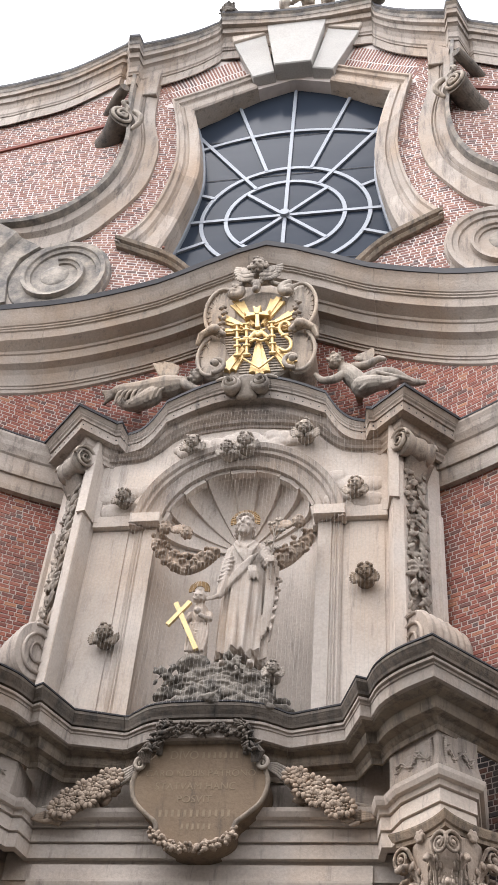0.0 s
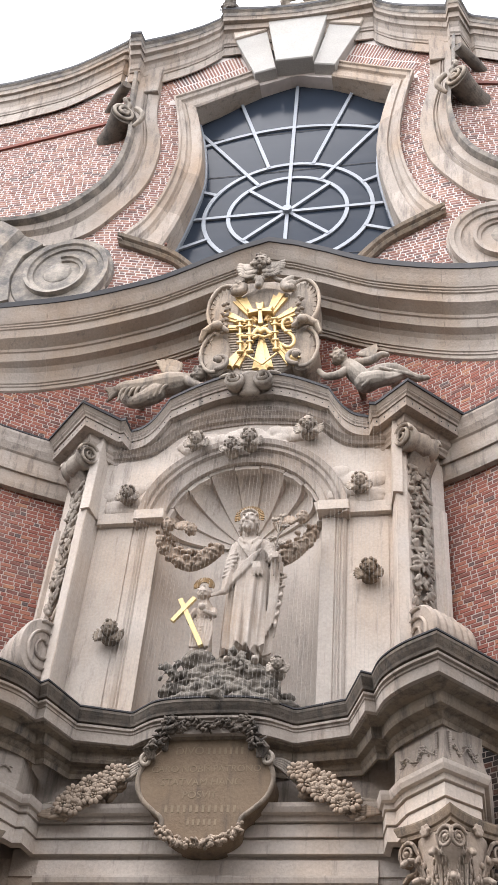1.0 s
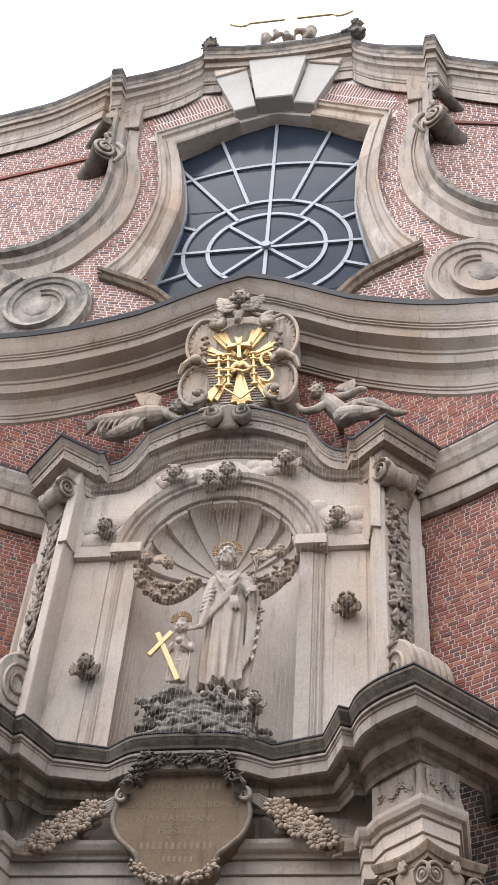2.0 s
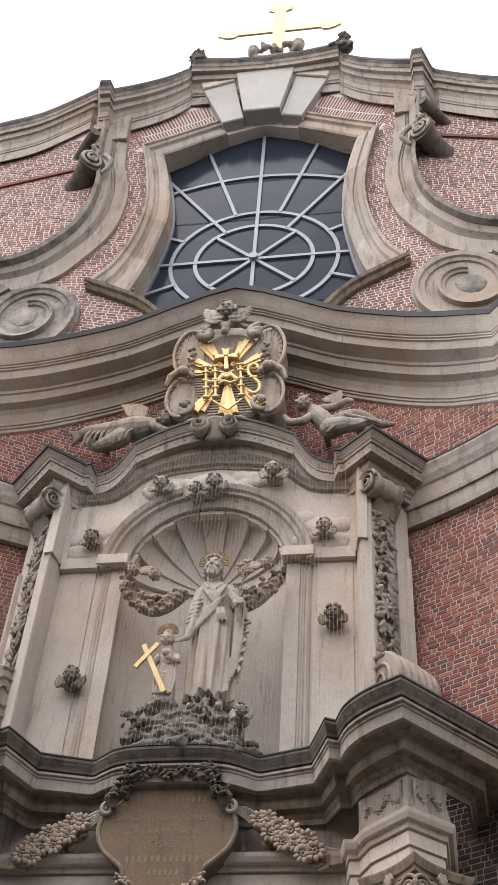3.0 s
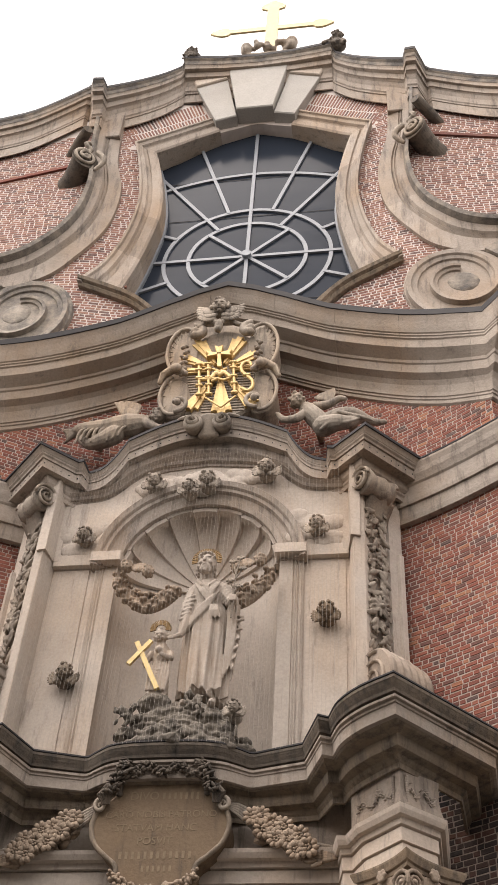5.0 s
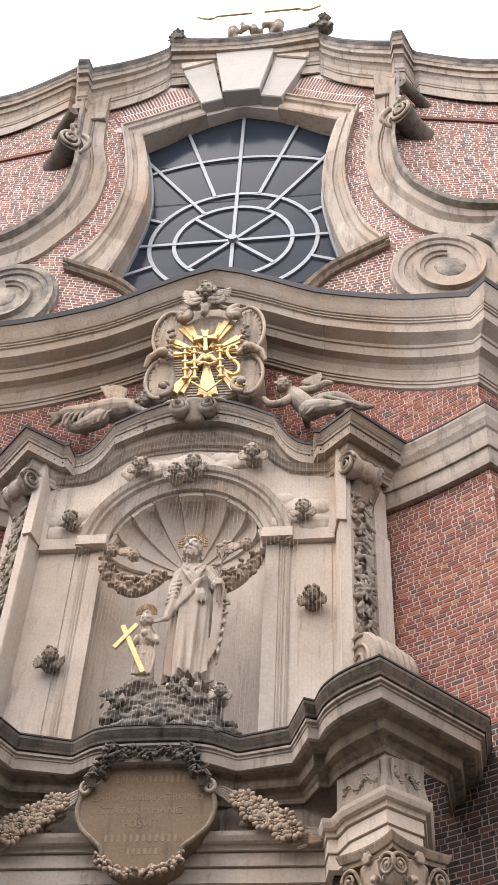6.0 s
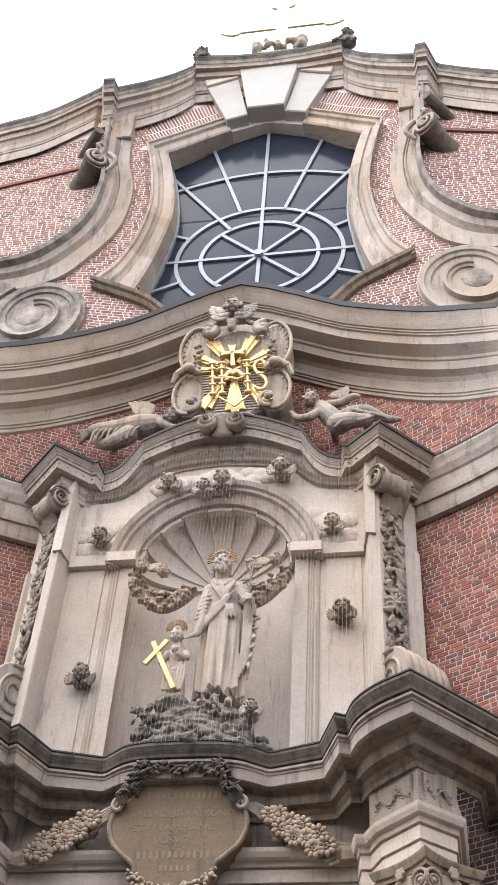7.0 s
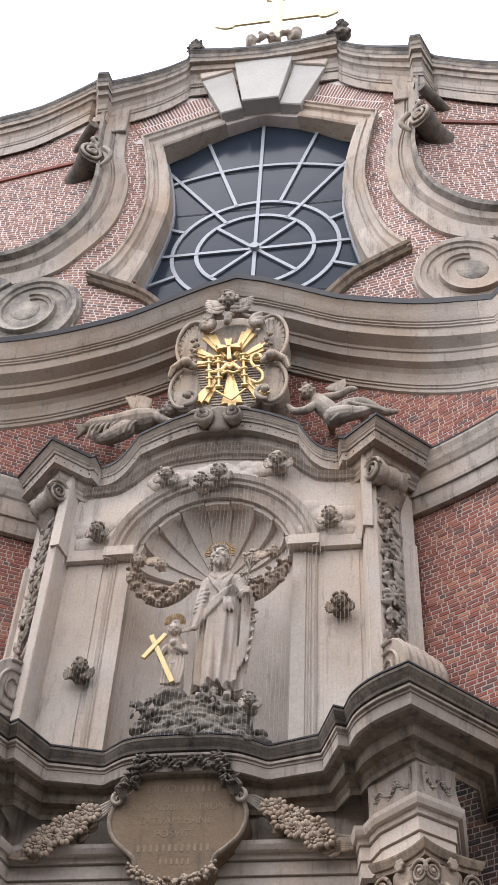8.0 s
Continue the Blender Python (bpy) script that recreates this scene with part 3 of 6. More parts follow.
for k in range(9):
    t = k / 8
    w = 0.13 - 0.05 * math.sin(math.pi * t)
    blob(bm, (0, 8.43 + 0.04 * t, 10.84 - 0.22 * t), (w, 0.08 - 0.03 * t, 0.05))
for k in (-1, 1):
    blob(bm, (k * 0.27, 8.42, 10.84), (0.11, 0.06, 0.03), (0, k * 18, 0))
carve("keystone_scroll", bm, CARVED, "scrolled keystone", "", 0.014, parent=pediment)

# ---- lower cornice: swells under the niche and juts out over the corner pillars ----
LF = spline([(0, 8.12, 6.58), (0.28, 8.13, 6.58), (0.46, 8.17, 6.58), (0.58, 8.25, 6.58), (0.68, 8.33, 6.58)], 3) + [Vector(p) for p in ((0.72, 8.34, 6.58), (1.13, 8.21, 6.58), (1.29, 7.80, 6.58))] + \
    spline([(1.37, 7.84, 6.58), (1.46, 7.62, 6.575), (1.64, 7.40, 6.56), (1.905, 7.20, 6.545)], 4) + [Vector(p) for p in ((2.74, 8.11, 6.555), (2.78, 8.75, 6.56))]
LB = spline([(0, 8.56, 6.58), (0.28, 8.56, 6.58), (0.46, 8.57, 6.58), (0.58, 8.59, 6.58), (0.66, 8.61, 6.58)], 3) + [Vector(p) for p in ((0.70, 8.61, 6.58), (1.24, 8.56, 6.58), (1.38, 8.30, 6.58))] + \
    spline([(1.46, 8.31, 6.58), (1.55, 8.15, 6.58), (1.70, 7.98, 6.58), (1.905, 7.79, 6.58)], 4) + [Vector(p) for p in ((2.35, 8.3, 6.58), (2.4, 8.85, 6.58))]
LOW = [(-0.46, 0), (-0.46, 0.05), (-0.42, 0.07), (-0.40, 0.13), (-0.375, 0.16), (-0.36, 0.34), (-0.335, 0.37), (-0.275, 0.39), (-0.266, 0.48), (-0.258, 0.62), (-0.245, 0.67), (-0.245, 0)]
LOWMID = [(-0.244, 0), (-0.244, 0.70), (-0.238, 0.75), (-0.15, 0.77), (-0.145, 0.80), (-0.125, 0.80), (-0.12, 0.86), (-0.10, 0.865), (-0.097, 0.80), (-0.085, 0.80), (-0.085, 0)]
LOWTOP = [(-0.083, 0), (-0.083, 0.89), (-0.06, 0.905), (-0.03, 0.955), (-0.008, 0.985), (0, 1), (0.025, 1), (0.07, 0)]
low_cornice = thing("cornice_lower", "soot-streaked sandstone cornice under the niche", "cornice", kind="structure")
moulding("cornice_stone", mirror(LF), mirror(LB), LOW, WORN, low_cornice, 0.7)
moulding("fascia", mirror(LF), mirror(LB), LOWMID, STONE, low_cornice, 0.9)
moulding("top_moulding", mirror(LF), mirror(LB), LOWTOP, GRIME, low_cornice, 0.8)
moulding("flashing", mirror(LF), mirror(LB), [(0.031, 1.015), (0.045, 1.015), (0.1, -0.6), (0.085, -0.6)], LEAD, low_cornice)

# ---- portal below: frieze, architrave, door head, corner pillars ----
portal = thing("wall_portal", "sandstone portal front with a plain frieze", "wall", kind="structure")
part("frieze", slab([(-1.6, 5.7), (1.6, 5.7), (1.6, 6.3), (-1.6, 6.3)], 8.60, 9.2), STONE, portal)
AF = mirror([(0, 8.40, 5.80), (1.36, 8.40, 5.80), (1.40, 8.22, 5.80), (1.47, 8.22, 5.80), (1.56, 8.05, 5.80), (1.90, 7.72, 5.80), (2.24, 8.02, 5.80), (2.26, 8.75, 5.80)])
AB = mirror([(0, 8.64, 5.80), (1.44, 8.64, 5.80), (1.48, 8.42, 5.80), (1.56, 8.42, 5.80), (1.66, 8.22, 5.80), (1.90, 7.98, 5.80), (2.08, 8.14, 5.80), (2.1, 8.8, 5.80)])
moulding("architrave", AF, AB, [(-0.34, 0), (-0.34, 0.45), (-0.228, 0.45), (-0.226, 0.38), (-0.214, 0.38), (-0.212, 0.53), (-0.112, 0.53), (-0.11, 0.44), (-0.096, 0.44), (-0.094, 0.62), (-0.075, 0.64), (-0.05, 0.66), (-0.045, 0.86), (-0.01, 0.96), (0.02, 1), (0.035, 0)], PALE, portal, 1.1)
part("door_frame", slab([(-1.36, 0), (-1.36, 5.42), (1.36, 5.42), (1.36, 0), (1.2, 0), (1.2, 5.26), (-1.2, 5.26), (-1.2, 0)], 8.56, 8.9), PALE, portal)
for s in (-1, 1):
    part("portal_pier", slab([(s * 1.362, 0), (s * 1.70, 0), (s * 1.70, 5.45), (s * 1.362, 5.45)], 8.60, 9.0), STONE, portal)
part("door_lintel", slab([(-1.2, 4.6), (1.2, 4.6), (1.2, 5.26), (-1.2, 5.26)], 8.72, 8.9, 0.02), PALE, portal)
part("door_head", slab([(-1.6, 5.30), (1.6, 5.30), (1.6, 5.52), (-1.6, 5.52)], 8.585, 9.0, 0.005), PALE, portal)
for zz, dd in ((5.215, 0.0), (5.12, 0.06)):
    part("frame_moulding", ribbon([(-1.36 + dd, zz - 0.10), (1.36 - dd, zz - 0.10)], [(-1.36 + dd, zz + 0.06), (1.36 - dd, zz + 0.06)], [(0, -0.1), (0, 0.0), (0.2, 0.02), (0.3, 0.02), (0.36, 0.05), (0.6, 0.06), (0.66, 0.09), (0.9, 0.1), (1, 0.1), (1, -0.1)], lambda x, q=8.60 + dd: q, 3), PALE, portal)
part("door_infill", slab([(-1.2, 0), (1.2, 0), (1.2, 4.6), (-1.2, 4.6)], 8.78, 8.9), CARVED, portal)


def corner_pillar(s):
    p = thing("corner_pillar", "sandstone corner pillar with a leafy scrolled capital", "pillar", "corner pillars")
    rings = []
    for k in range(9):
        t = k / 8
        d = 0.055 * (1 - t) ** 2.2 + 0.05 * max(0, t - 0.55) ** 1.3 - 0.012
        rings.append([Vector((s * x, y, 5.78 + 0.36 * t)) for x, y in ((1.52, 8.19 - d), (1.905, 7.80 - d * 1.2), (2.19 + d, 8.05 - d * 0.4), (2.15 + d, 8.2), (2.15, 9.1), (1.52, 9.1))])
    bm = skin(rings)
    part("frieze_block", bm, STONE, p)
    bm = skin([[Vector((s * x, y, z)) for x, y in ((1.68, 8.20), (1.92, 7.95), (2.14, 8.16), (2.14, 9.1), (1.68, 9.1))] for z in (0, 4.85)])
    part("shaft", bm, STONE, p)
    C = Vector((s * 1.93, 8.13, 0))
    rings = []
    for k, (z, h) in enumerate(((5.36, 0.26), (5.39, 0.26), (5.40, 0.28), (5.45, 0.30), (5.465, 0.30))):
        ring = []
        for c in range(4):
            a0 = math.radians(45 * 0 - 90 + 90 * c)
            for j in range(8):
                u = -1 + 2 * j / 8
                d = h * (1 - 0.16 * (1 - u * u))
                x, y = d, u * h
                ring.append(C + Vector((x * math.cos(a0 + math.pi / 4) - y * math.sin(a0 + math.pi / 4), x * math.sin(a0 + math.pi / 4) + y * math.cos(a0 + math.pi / 4), z)))
        rings.append(ring)
    part("abacus", skin(rings), WORN, p)
    bm = bmesh.new()
    bar(bm, C + Vector((0, 0, 4.75)), C + Vector((0, 0, 5.34)), 0.195, 24, 0.25)
    part("bell", bm, LEDGE, p)
    rnd = random.Random(3)
    for row, (z0, h, r0, n, off) in enumerate(((4.78, 0.26, 0.195, 8, 0), (4.9, 0.34, 0.20, 8, 0.5))):
        for k in range(n):
            a = 2 * math.pi * (k + off) / n
            D, T = Vector((math.cos(a), math.sin(a), 0)), Vector((-math.sin(a), math.cos(a), 0))
            bm = bmesh.new()
            lean_out = lambda t: r0 + 0.025 + 0.16 * max(0, t - 0.5) ** 1.4 * 2.6
            rise = lambda t: z0 + h * (t if t < 0.85 else 0.85 - (t - 0.85) * 1.3)
            limb(bm, [C + D * lean_out(t) + Vector((0, 0, rise(t))) for t in (0, 0.3, 0.6, 0.8, 0.92, 1.0)], [0.016, 0.018, 0.018, 0.022, 0.026, 0.024])
            for j in range(6):
                t = 0.1 + 0.13 * j
                for q in (-1, 1):
                    for e in (0.35, 0.8):
                        w = 0.085 * (1 - t ** 2.4) * e
                        blob(bm, C + D * (lean_out(t) - 0.012 * e) + T * (q * w) + Vector((0, 0, rise(t) + 0.02 * e)), (0.016, 0.012, 0.034), (math.degrees(0), 0, math.degrees(a)), 1)
            part("leaf", bm, LEDGE, p, smooth=True)
    for c in range(4):
        a = -math.pi / 2 + c * math.pi / 2
        for sd in (-1, 1):
            D = Vector((math.cos(a), math.sin(a), 0))
            T = Vector((-math.sin(a), math.cos(a), 0)) * sd
            bm = bmesh.new()
            side = (D - T).normalized()
            o = C + D * 0.33 + T * 0.045 + Vector((0, 0, 5.25))
            line = [C + D * 0.20 + T * 0.12 + Vector((0, 0, 5.05)), C + D * 0.24 + T * 0.09 + Vector((0, 0, 5.22))]
            line += [o + side * (0.088 * (1 - 0.8 * i / 27) * math.cos(2.6 - i * 0.42)) + Vector((0, 0, 0.088 * (1 - 0.8 * i / 27) * math.sin(2.6 - i * 0.42))) for i in range(28)]
            limb(bm, line, [0.016, 0.016] + [0.017 - 0.0003 * i for i in range(28)])
            blob(bm, o, 0.022)
            part("corner_volute", bm, LEDGE, p, smooth=True)
        m = a + math.pi / 4
        bm = bmesh.new()
        o = C + Vector((math.cos(m), math.sin(m), 0)) * 0.265
        for k in range(7):
            t = 2 * math.pi * k / 6
            blob(bm, o + Vector((-math.sin(m) * math.cos(t), math.cos(m) * math.cos(t), math.sin(t))) * (0.034 if k < 6 else 0) + Vector((0, 0, 5.36)), 0.022, sub=1)
        carve("flower", bm, LEDGE, "", "", 0.009, parent=p, smooth=1)
    return p


for s in (-1, 1):
    corner_pillar(s)


# ---- the big window ----
GY = 9.66
HUB = Vector((0, GY, 15.70))
window = thing("window_1", "large curved-sided window with a white iron wheel of bars", "window", kind="structure")
pane = part("pane", slab([(-1.9, 13.0), (1.9, 13.0), (1.9, 19.9), (-1.9, 19.9)], GY + 0.02, GY + 0.035), GLASS, window, "dark leaded glass")


def on_glass(x, z):
    return Vector((x, GY + 0.018, z))


def tracery(pts, w=0.030, d=0.03):
    """A flat iron bar that lies on the glass along a line."""
    rings = []
    for i, p in enumerate(pts):
        a, b = pts[max(i - 1, 0)], pts[min(i + 1, len(pts) - 1)]
        t = (b - a).normalized()
        n = Vector((-t.z, 0, t.x))
        rings.append([p + n * w + Vector((0, 0, 0)), p + n * w - Vector((0, d, 0)), p - n * w - Vector((0, d, 0)), p - n * w])
    part("glazing_bar", skin(rings), BAR, window)


def ring_pts(r, n=64):
    return [on_glass(HUB.x + r * math.cos(2 * math.pi * i / n), HUB.z + r * math.sin(2 * math.pi * i / n)) for i in range(n + 1)]


tracery(ring_pts(0.88))
tracery(ring_pts(1.25))
tracery([on_glass(x * 0.1, 18.02 - 0.30 * (x / 14) ** 2) for x in range(-16, 17)])


def spoke(deg, r0, r1):
    a = math.radians(deg)
    tracery([on_glass(HUB.x + r * math.sin(a), HUB.z + r * math.cos(a)) for r in (r0, (r0 + r1) / 2, r1)], 0.027, 0.036)


for deg, r0, r1 in ((0, 0.0, 3.6), (16, 1.25, 3.6), (-16, 1.25, 3.6), (32.5, 0.88, 3.1), (-32.5, 0.88, 3.1), (44, 0, 0.88), (-44, 0, 0.88), (90, 0, 1.7), (-90, 0, 1.7), (62, 1.25, 1.75), (-62, 1.25, 1.75),
                    (135, 0, 0.88), (-135, 0, 0.88), (180, 0, 2.2), (114, 1.25, 1.95), (-114, 1.25, 1.95), (150, 1.25, 2.3), (-150, 1.25, 2.3)):
    spoke(deg, r0, r1)
bm = bmesh.new()
bar(bm, HUB + Vector((0, -0.02, 0)), HUB + Vector((0, -0.08, 0)), 0.07, 16)
part("hub", bm, BAR, window)
for k in range(4):
    z = 14.6 + k * 1.1
    bm = bmesh.new()
    box(bm, (-1.75, GY + 0.008, z), (1.75, GY + 0.014, z + 0.008))
    part("lead_bar", bm, LEAD, pane)

SIN = spline([(1.74, 0, 14.42), (1.60, 0, 14.90), (1.49, 0, 15.4), (1.39, 0, 16.0), (1.335, 0, 16.5), (1.345, 0, 16.95), (1.41, 0, 17.5), (1.50, 0, 18.0), (1.58, 0, 18.35)], 5)
SOUT = spline([(2.27, 0, 14.60), (2.15, 0, 14.80), (1.98, 0, 15.1), (1.80, 0, 15.7), (1.70, 0, 16.4), (1.69, 0, 16.9), (1.75, 0, 17.5), (1.84, 0, 18.05), (1.94, 0, 18.5)], 5)
SPROF = [(0, -0.3), (0, 0.03), (0.1, 0.05), (0.45, 0.06), (0.5, 0.03), (0.62, 0.05), (0.68, 0.09), (0.86, 0.1), (0.9, 0.13), (1, 0.13), (1, -0.02)]
surround = thing("window_surround", "moulded sandstone window surround with flared feet", "surround", kind="structure")


def side_stones(name, inner, outer, prof, mat, parent, s, cuts, surf=y_up):
    A, B = along(inner, 81), along(outer, 81)
    for a, b in zip(cuts, cuts[1:]):
        i, j = int(a * 80), int(b * 80)
        rb = ribbon([(s * p.x, p.z) for p in A[i:j + 1]], [(s * p.x, p.z) for p in B[i:j + 1]], prof, surf, max(4, j - i))
        part(name, rb, mat, parent)


for s in (-1, 1):
    part("edge_frame", ribbon([(s * (p.x - 0.03), p.z) for p in SIN], [(s * (p.x + 0.03), p.z) for p in SIN], [(0, -0.02), (0, 0.04), (1, 0.04), (1, -0.02)], lambda x: GY, 40), BAR, window)
    side_stones("jamb_stone", SIN, SOUT, SPROF, STONE, surround, s, (0, 0.24, 0.5, 0.76, 1))
    side_stones("lintel_stone", [Vector((0.60, 0, 19.10)), Vector((1.0, 0, 18.83)), Vector((1.58, 0, 18.35))], [Vector((0.74, 0, 19.40)), Vector((1.2, 0, 19.08)), Vector((1.94, 0, 18.5))], SPROF, STONE, surround, s, (0, 1))
    led_i = spline([(1.02, 0, 13.6), (1.28, 0, 14.02), (1.54, 0, 14.26), (1.92, 0, 14.43), (2.26, 0, 14.56)], 5)
    led_o = spline([(0.92, 0, 13.75), (1.22, 0, 14.13), (1.50, 0, 14.38), (1.90, 0, 14.56), (2.26, 0, 14.68)], 5)
    side_stones("sill_ledge", led_i, led_o, [(0, -0.1), (0, 0.07), (0.3, 0.1), (0.45, 0.1), (0.6, 0.15), (1, 0.17), (1, -0.2)], WORN, surround, s, (0, 1))

# a course of bricks stands proud of the side walls
for s in (-1, 1):
    ledge = slab([(s * 2.83, 17.86), (s * 6.1, 16.98), (s * 6.1, 17.05), (s * 2.83, 17.93)], y_up(3) - 0.035, y_up(3) + 0.02, 0.006)
    part("brick_ledge", ledge, BRICK, wall_upper, "thin projecting brick course")

# ---- keystones ----
keystone = thing("keystone", "three-part white stone keystone above the window", "keystone")
part("middle_stone", slab([(-0.31, 19.37), (0.31, 19.37), (0.54, 20.93), (-0.54, 20.93)], 9.17, 9.75, 0.02), KEY, keystone)
for s in (-1, 1):
    part("side_stone", slab([(s * 0.315, 19.3), (s * 0.67, 19.18), (s * 1.09, 20.42), (s * 0.545, 20.62)], 9.26, 9.75, 0.02), KEY, keystone)
    part("side_cap", slab([(s * 0.545, 20.62), (s * 1.09, 20.42), (s * 1.14, 20.6), (s * 1.14, 20.9), (s * 0.58, 20.95)], 9.22, 9.75, 0.02), PALE, keystone)

# ---- swept side bands with volutes ----
BIN = spline([(2.21, 0, 19.05), (2.16, 0, 18.0), (2.04, 0, 17.4), (1.99, 0, 16.95), (2.03, 0, 16.3), (2.16, 0, 15.78), (2.42, 0, 15.25), (2.68, 0, 14.87), (3.05, 0, 14.66), (3.35, 0, 14.6)], 5)
BOUT = spline([(2.62, 0, 19.05), (2.56, 0, 18.0), (2.48, 0, 17.4), (2.46, 0, 16.95), (2.52, 0, 16.32), (2.68, 0, 15.84), (2.9, 0, 15.54), (3.2, 0, 15.27), (3.64, 0, 15.12), (4.1, 0, 15.12)], 5)
flat_up = y_up
for s in (-1, 1):
    scroll = thing("side_scroll", "sandstone scroll band curling into a volute", "scroll", "side scrolls")
    side_stones("band_stone", BIN, BOUT, [(0, -0.12), (0, 0.06), (0.42, 0.08), (0.46, 0.05), (0.52, 0.09), (0.56, 0.07), (0.62, 0.12), (0.84, 0.14), (0.84, -0.15)], STONE, scroll, s,
                (0, 0.2, 0.42, 0.62, 0.8, 1), flat_up)
    side_stones("band_rim", BIN, BOUT, [(0.842, -0.15), (0.842, 0.15), (0.86, 0.2), (0.88, 0.24), (1, 0.26), (1, -0.15)], MOTTLED, scroll, s, (0, 0.33, 0.66, 1), flat_up)
    c = Vector((s * 2.96, 9.15, 13.92))
    side_stones("outer_curl", [Vector((3.35, 0, 14.6)), Vector((3.6, 0, 14.35)), Vector((3.68, 0, 13.9)), Vector((3.6, 0, 13.4))],
                [Vector((4.1, 0, 15.12)), Vector((4.2, 0, 14.6)), Vector((4.1, 0, 13.8)), Vector((4.0, 0, 13.2))], [(0, -0.12), (0, 0.1), (0.4, 0.12), (0.5, 0.2), (0.9, 0.24), (1, 0.2), (1, -0.1)], MOTTLED, scroll, s, (0, 1), flat_up)
    base = [(c.x + 0.72 * math.cos(t), c.z + 0.8 * math.sin(t)) for t in (2 * math.pi * i / 40 for i in range(40))]
    part("volute_base", slab(base, 9.1, 9.5, 0.02), MOTTLED if s < 0 else STONE, scroll)
    # skirt down to the cornice
    part("skirt", slab([(s * 2.32, 12.2), (s * 3.9, 11.6), (s * 3.75, 13.8), (s * 2.3, 13.75)], 9.12, 9.45, 0.01), STONE, scroll)
    rings = []
    for i in range(110):
        t = i / 109
        a = math.pi * 1.35 - t * 2.9 * math.pi
        r = 0.75 * (1 - 0.62 * t ** 0.8)
        w = 0.085 * (1 - 0.45 * t)
        p = Vector((c.x + s * r * 0.92 * math.cos(a), 9.1, c.z + r * math.sin(a)))
        d = Vector((s * math.cos(a), 0, math.sin(a)))
        rings.append([p - d * w, p - d * w * 0.9 - Vector((0, 0.03, 0)), p - d * w * 0.1 - Vector((0, 0.04, 0)), p + d * w * 0.1 - Vector((0, 0.07, 0)), p + d * w * 0.9 - Vector((0, 0.08, 0)), p + d * w])
    part("spiral", skin(rings), MOTTLED if s < 0 else STONE, scroll, smooth=False)
    bm = bmesh.new()
    blob(bm, (c.x + s * 0.06, 9.105, c.z + 0.02), (0.22, 0.02, 0.22))
    part("eye", bm, MOTTLED, scroll, smooth=True)

    # drop console on the band
    con = thing("drop_console", "weathered scrolled stone console on the band", "console", "drop consoles")
    yb = 9.12
    A, B = Vector((s * 2.56, 8.84, 17.56)), Vector((s * 2.88, 9.26, 17.40))
    ax = (B - A).normalized()
    ex = Vector((-ax.y, ax.x, 0)) * s
    ez = Vector((0, 0, 1))
    rings = []
    for k in range(9):
        t = k / 8
        r = 0.215 - 0.025 * math.sin(math.pi * t) + (0.012 if k in (0, 8) else 0)
        rings.append([A.lerp(B, t) + ex * (r * math.cos(q)) + ez * (r * math.sin(q)) for q in (2 * math.pi * i / 28 for i in range(28))])
    part("bracket", skin(rings), GRIME, con, "dark rolled stone bracket")
    bm = bmesh.new()
    tube(bm, [A - ax * (0.012 + 0.05 * (i / 47)) + ex * ((0.20 - 0.15 * i / 47) * math.cos(1.2 + i * 0.255)) + ez * ((0.20 - 0.15 * i / 47) * math.sin(1.2 + i * 0.255)) for i in range(48)], [0.034 - 0.0003 * i for i in range(48)], 8)
    blob(bm, A - ax * 0.04, 0.05)
    for k in range(6):
        blob(bm, A + ex * (0.05 * math.cos(k)) + ez * (0.25 + 0.035 * k) - ax * 0.02, (0.06 - 0.006 * k, 0.05, 0.045), (0, 30 * (-1) ** k, 0), 1)
    limb(bm, [A + Vector((-s * (0.16 + 0.13 * math.sin(math.pi * t)), 0.05 + 0.05 * t, 0.21 - 0.42 * t)) for t in (0, 0.2, 0.4, 0.6, 0.8, 1.0)], [0.05, 0.055, 0.055, 0.05, 0.045, 0.035])
    carve("scroll_head", bm, CARVED, "spiral scroll with a curled leaf", "", 0.012, parent=con, smooth=1)
    A, B = Vector((s * 2.63, 8.80, 18.42)), Vector((s * 3.0, 9.2, 18.28))
    rings = []
    for k in range(7):
        t = k / 6
        r = 0.085 + 0.012 * math.sin(math.pi * t)
        rings.append([A.lerp(B, t) + ex * (r * math.cos(q)) + ez * (r * math.sin(q)) for q in (2 * math.pi * i / 18 for i in range(18))])
    part("upper_roll", skin(rings), GRIME, con)

# ---- top cornice ----
TF = [(0, 9.06, 21.05), (0.65, 9.03, 21.05), (1.30, 8.96, 21.05), (1.32, 9.03, 20.98)] + [tuple(p) for p in spline([(1.36, 9.05, 20.86), (1.55, 9.0, 20.6), (1.75, 8.95, 20.38), (2.1, 8.86, 20.06), (2.5, 8.76, 19.76)], 3)] + \
    [(2.54, 8.62, 19.80), (2.70, 8.58, 19.74), (2.86, 8.88, 19.62)] + [tuple(p) for p in spline([(2.92, 8.90, 19.58), (3.3, 8.90, 19.37), (3.8, 8.90, 19.15), (4.3, 8.90, 19.06), (4.9, 8.90, 19.08), (6.2, 8.90, 19.1)], 3)]
TL = TF[:TF.index((2.70, 8.58, 19.74)) + 1] + [(2.86, 8.88, 20.12)] + [tuple(p) for p in spline([(2.92, 8.90, 20.10), (3.22, 8.90, 19.83), (3.75, 8.90, 19.43), (4.33, 8.90, 19.24), (4.9, 8.90, 19.1), (6.2, 8.90, 19.1)], 3)]


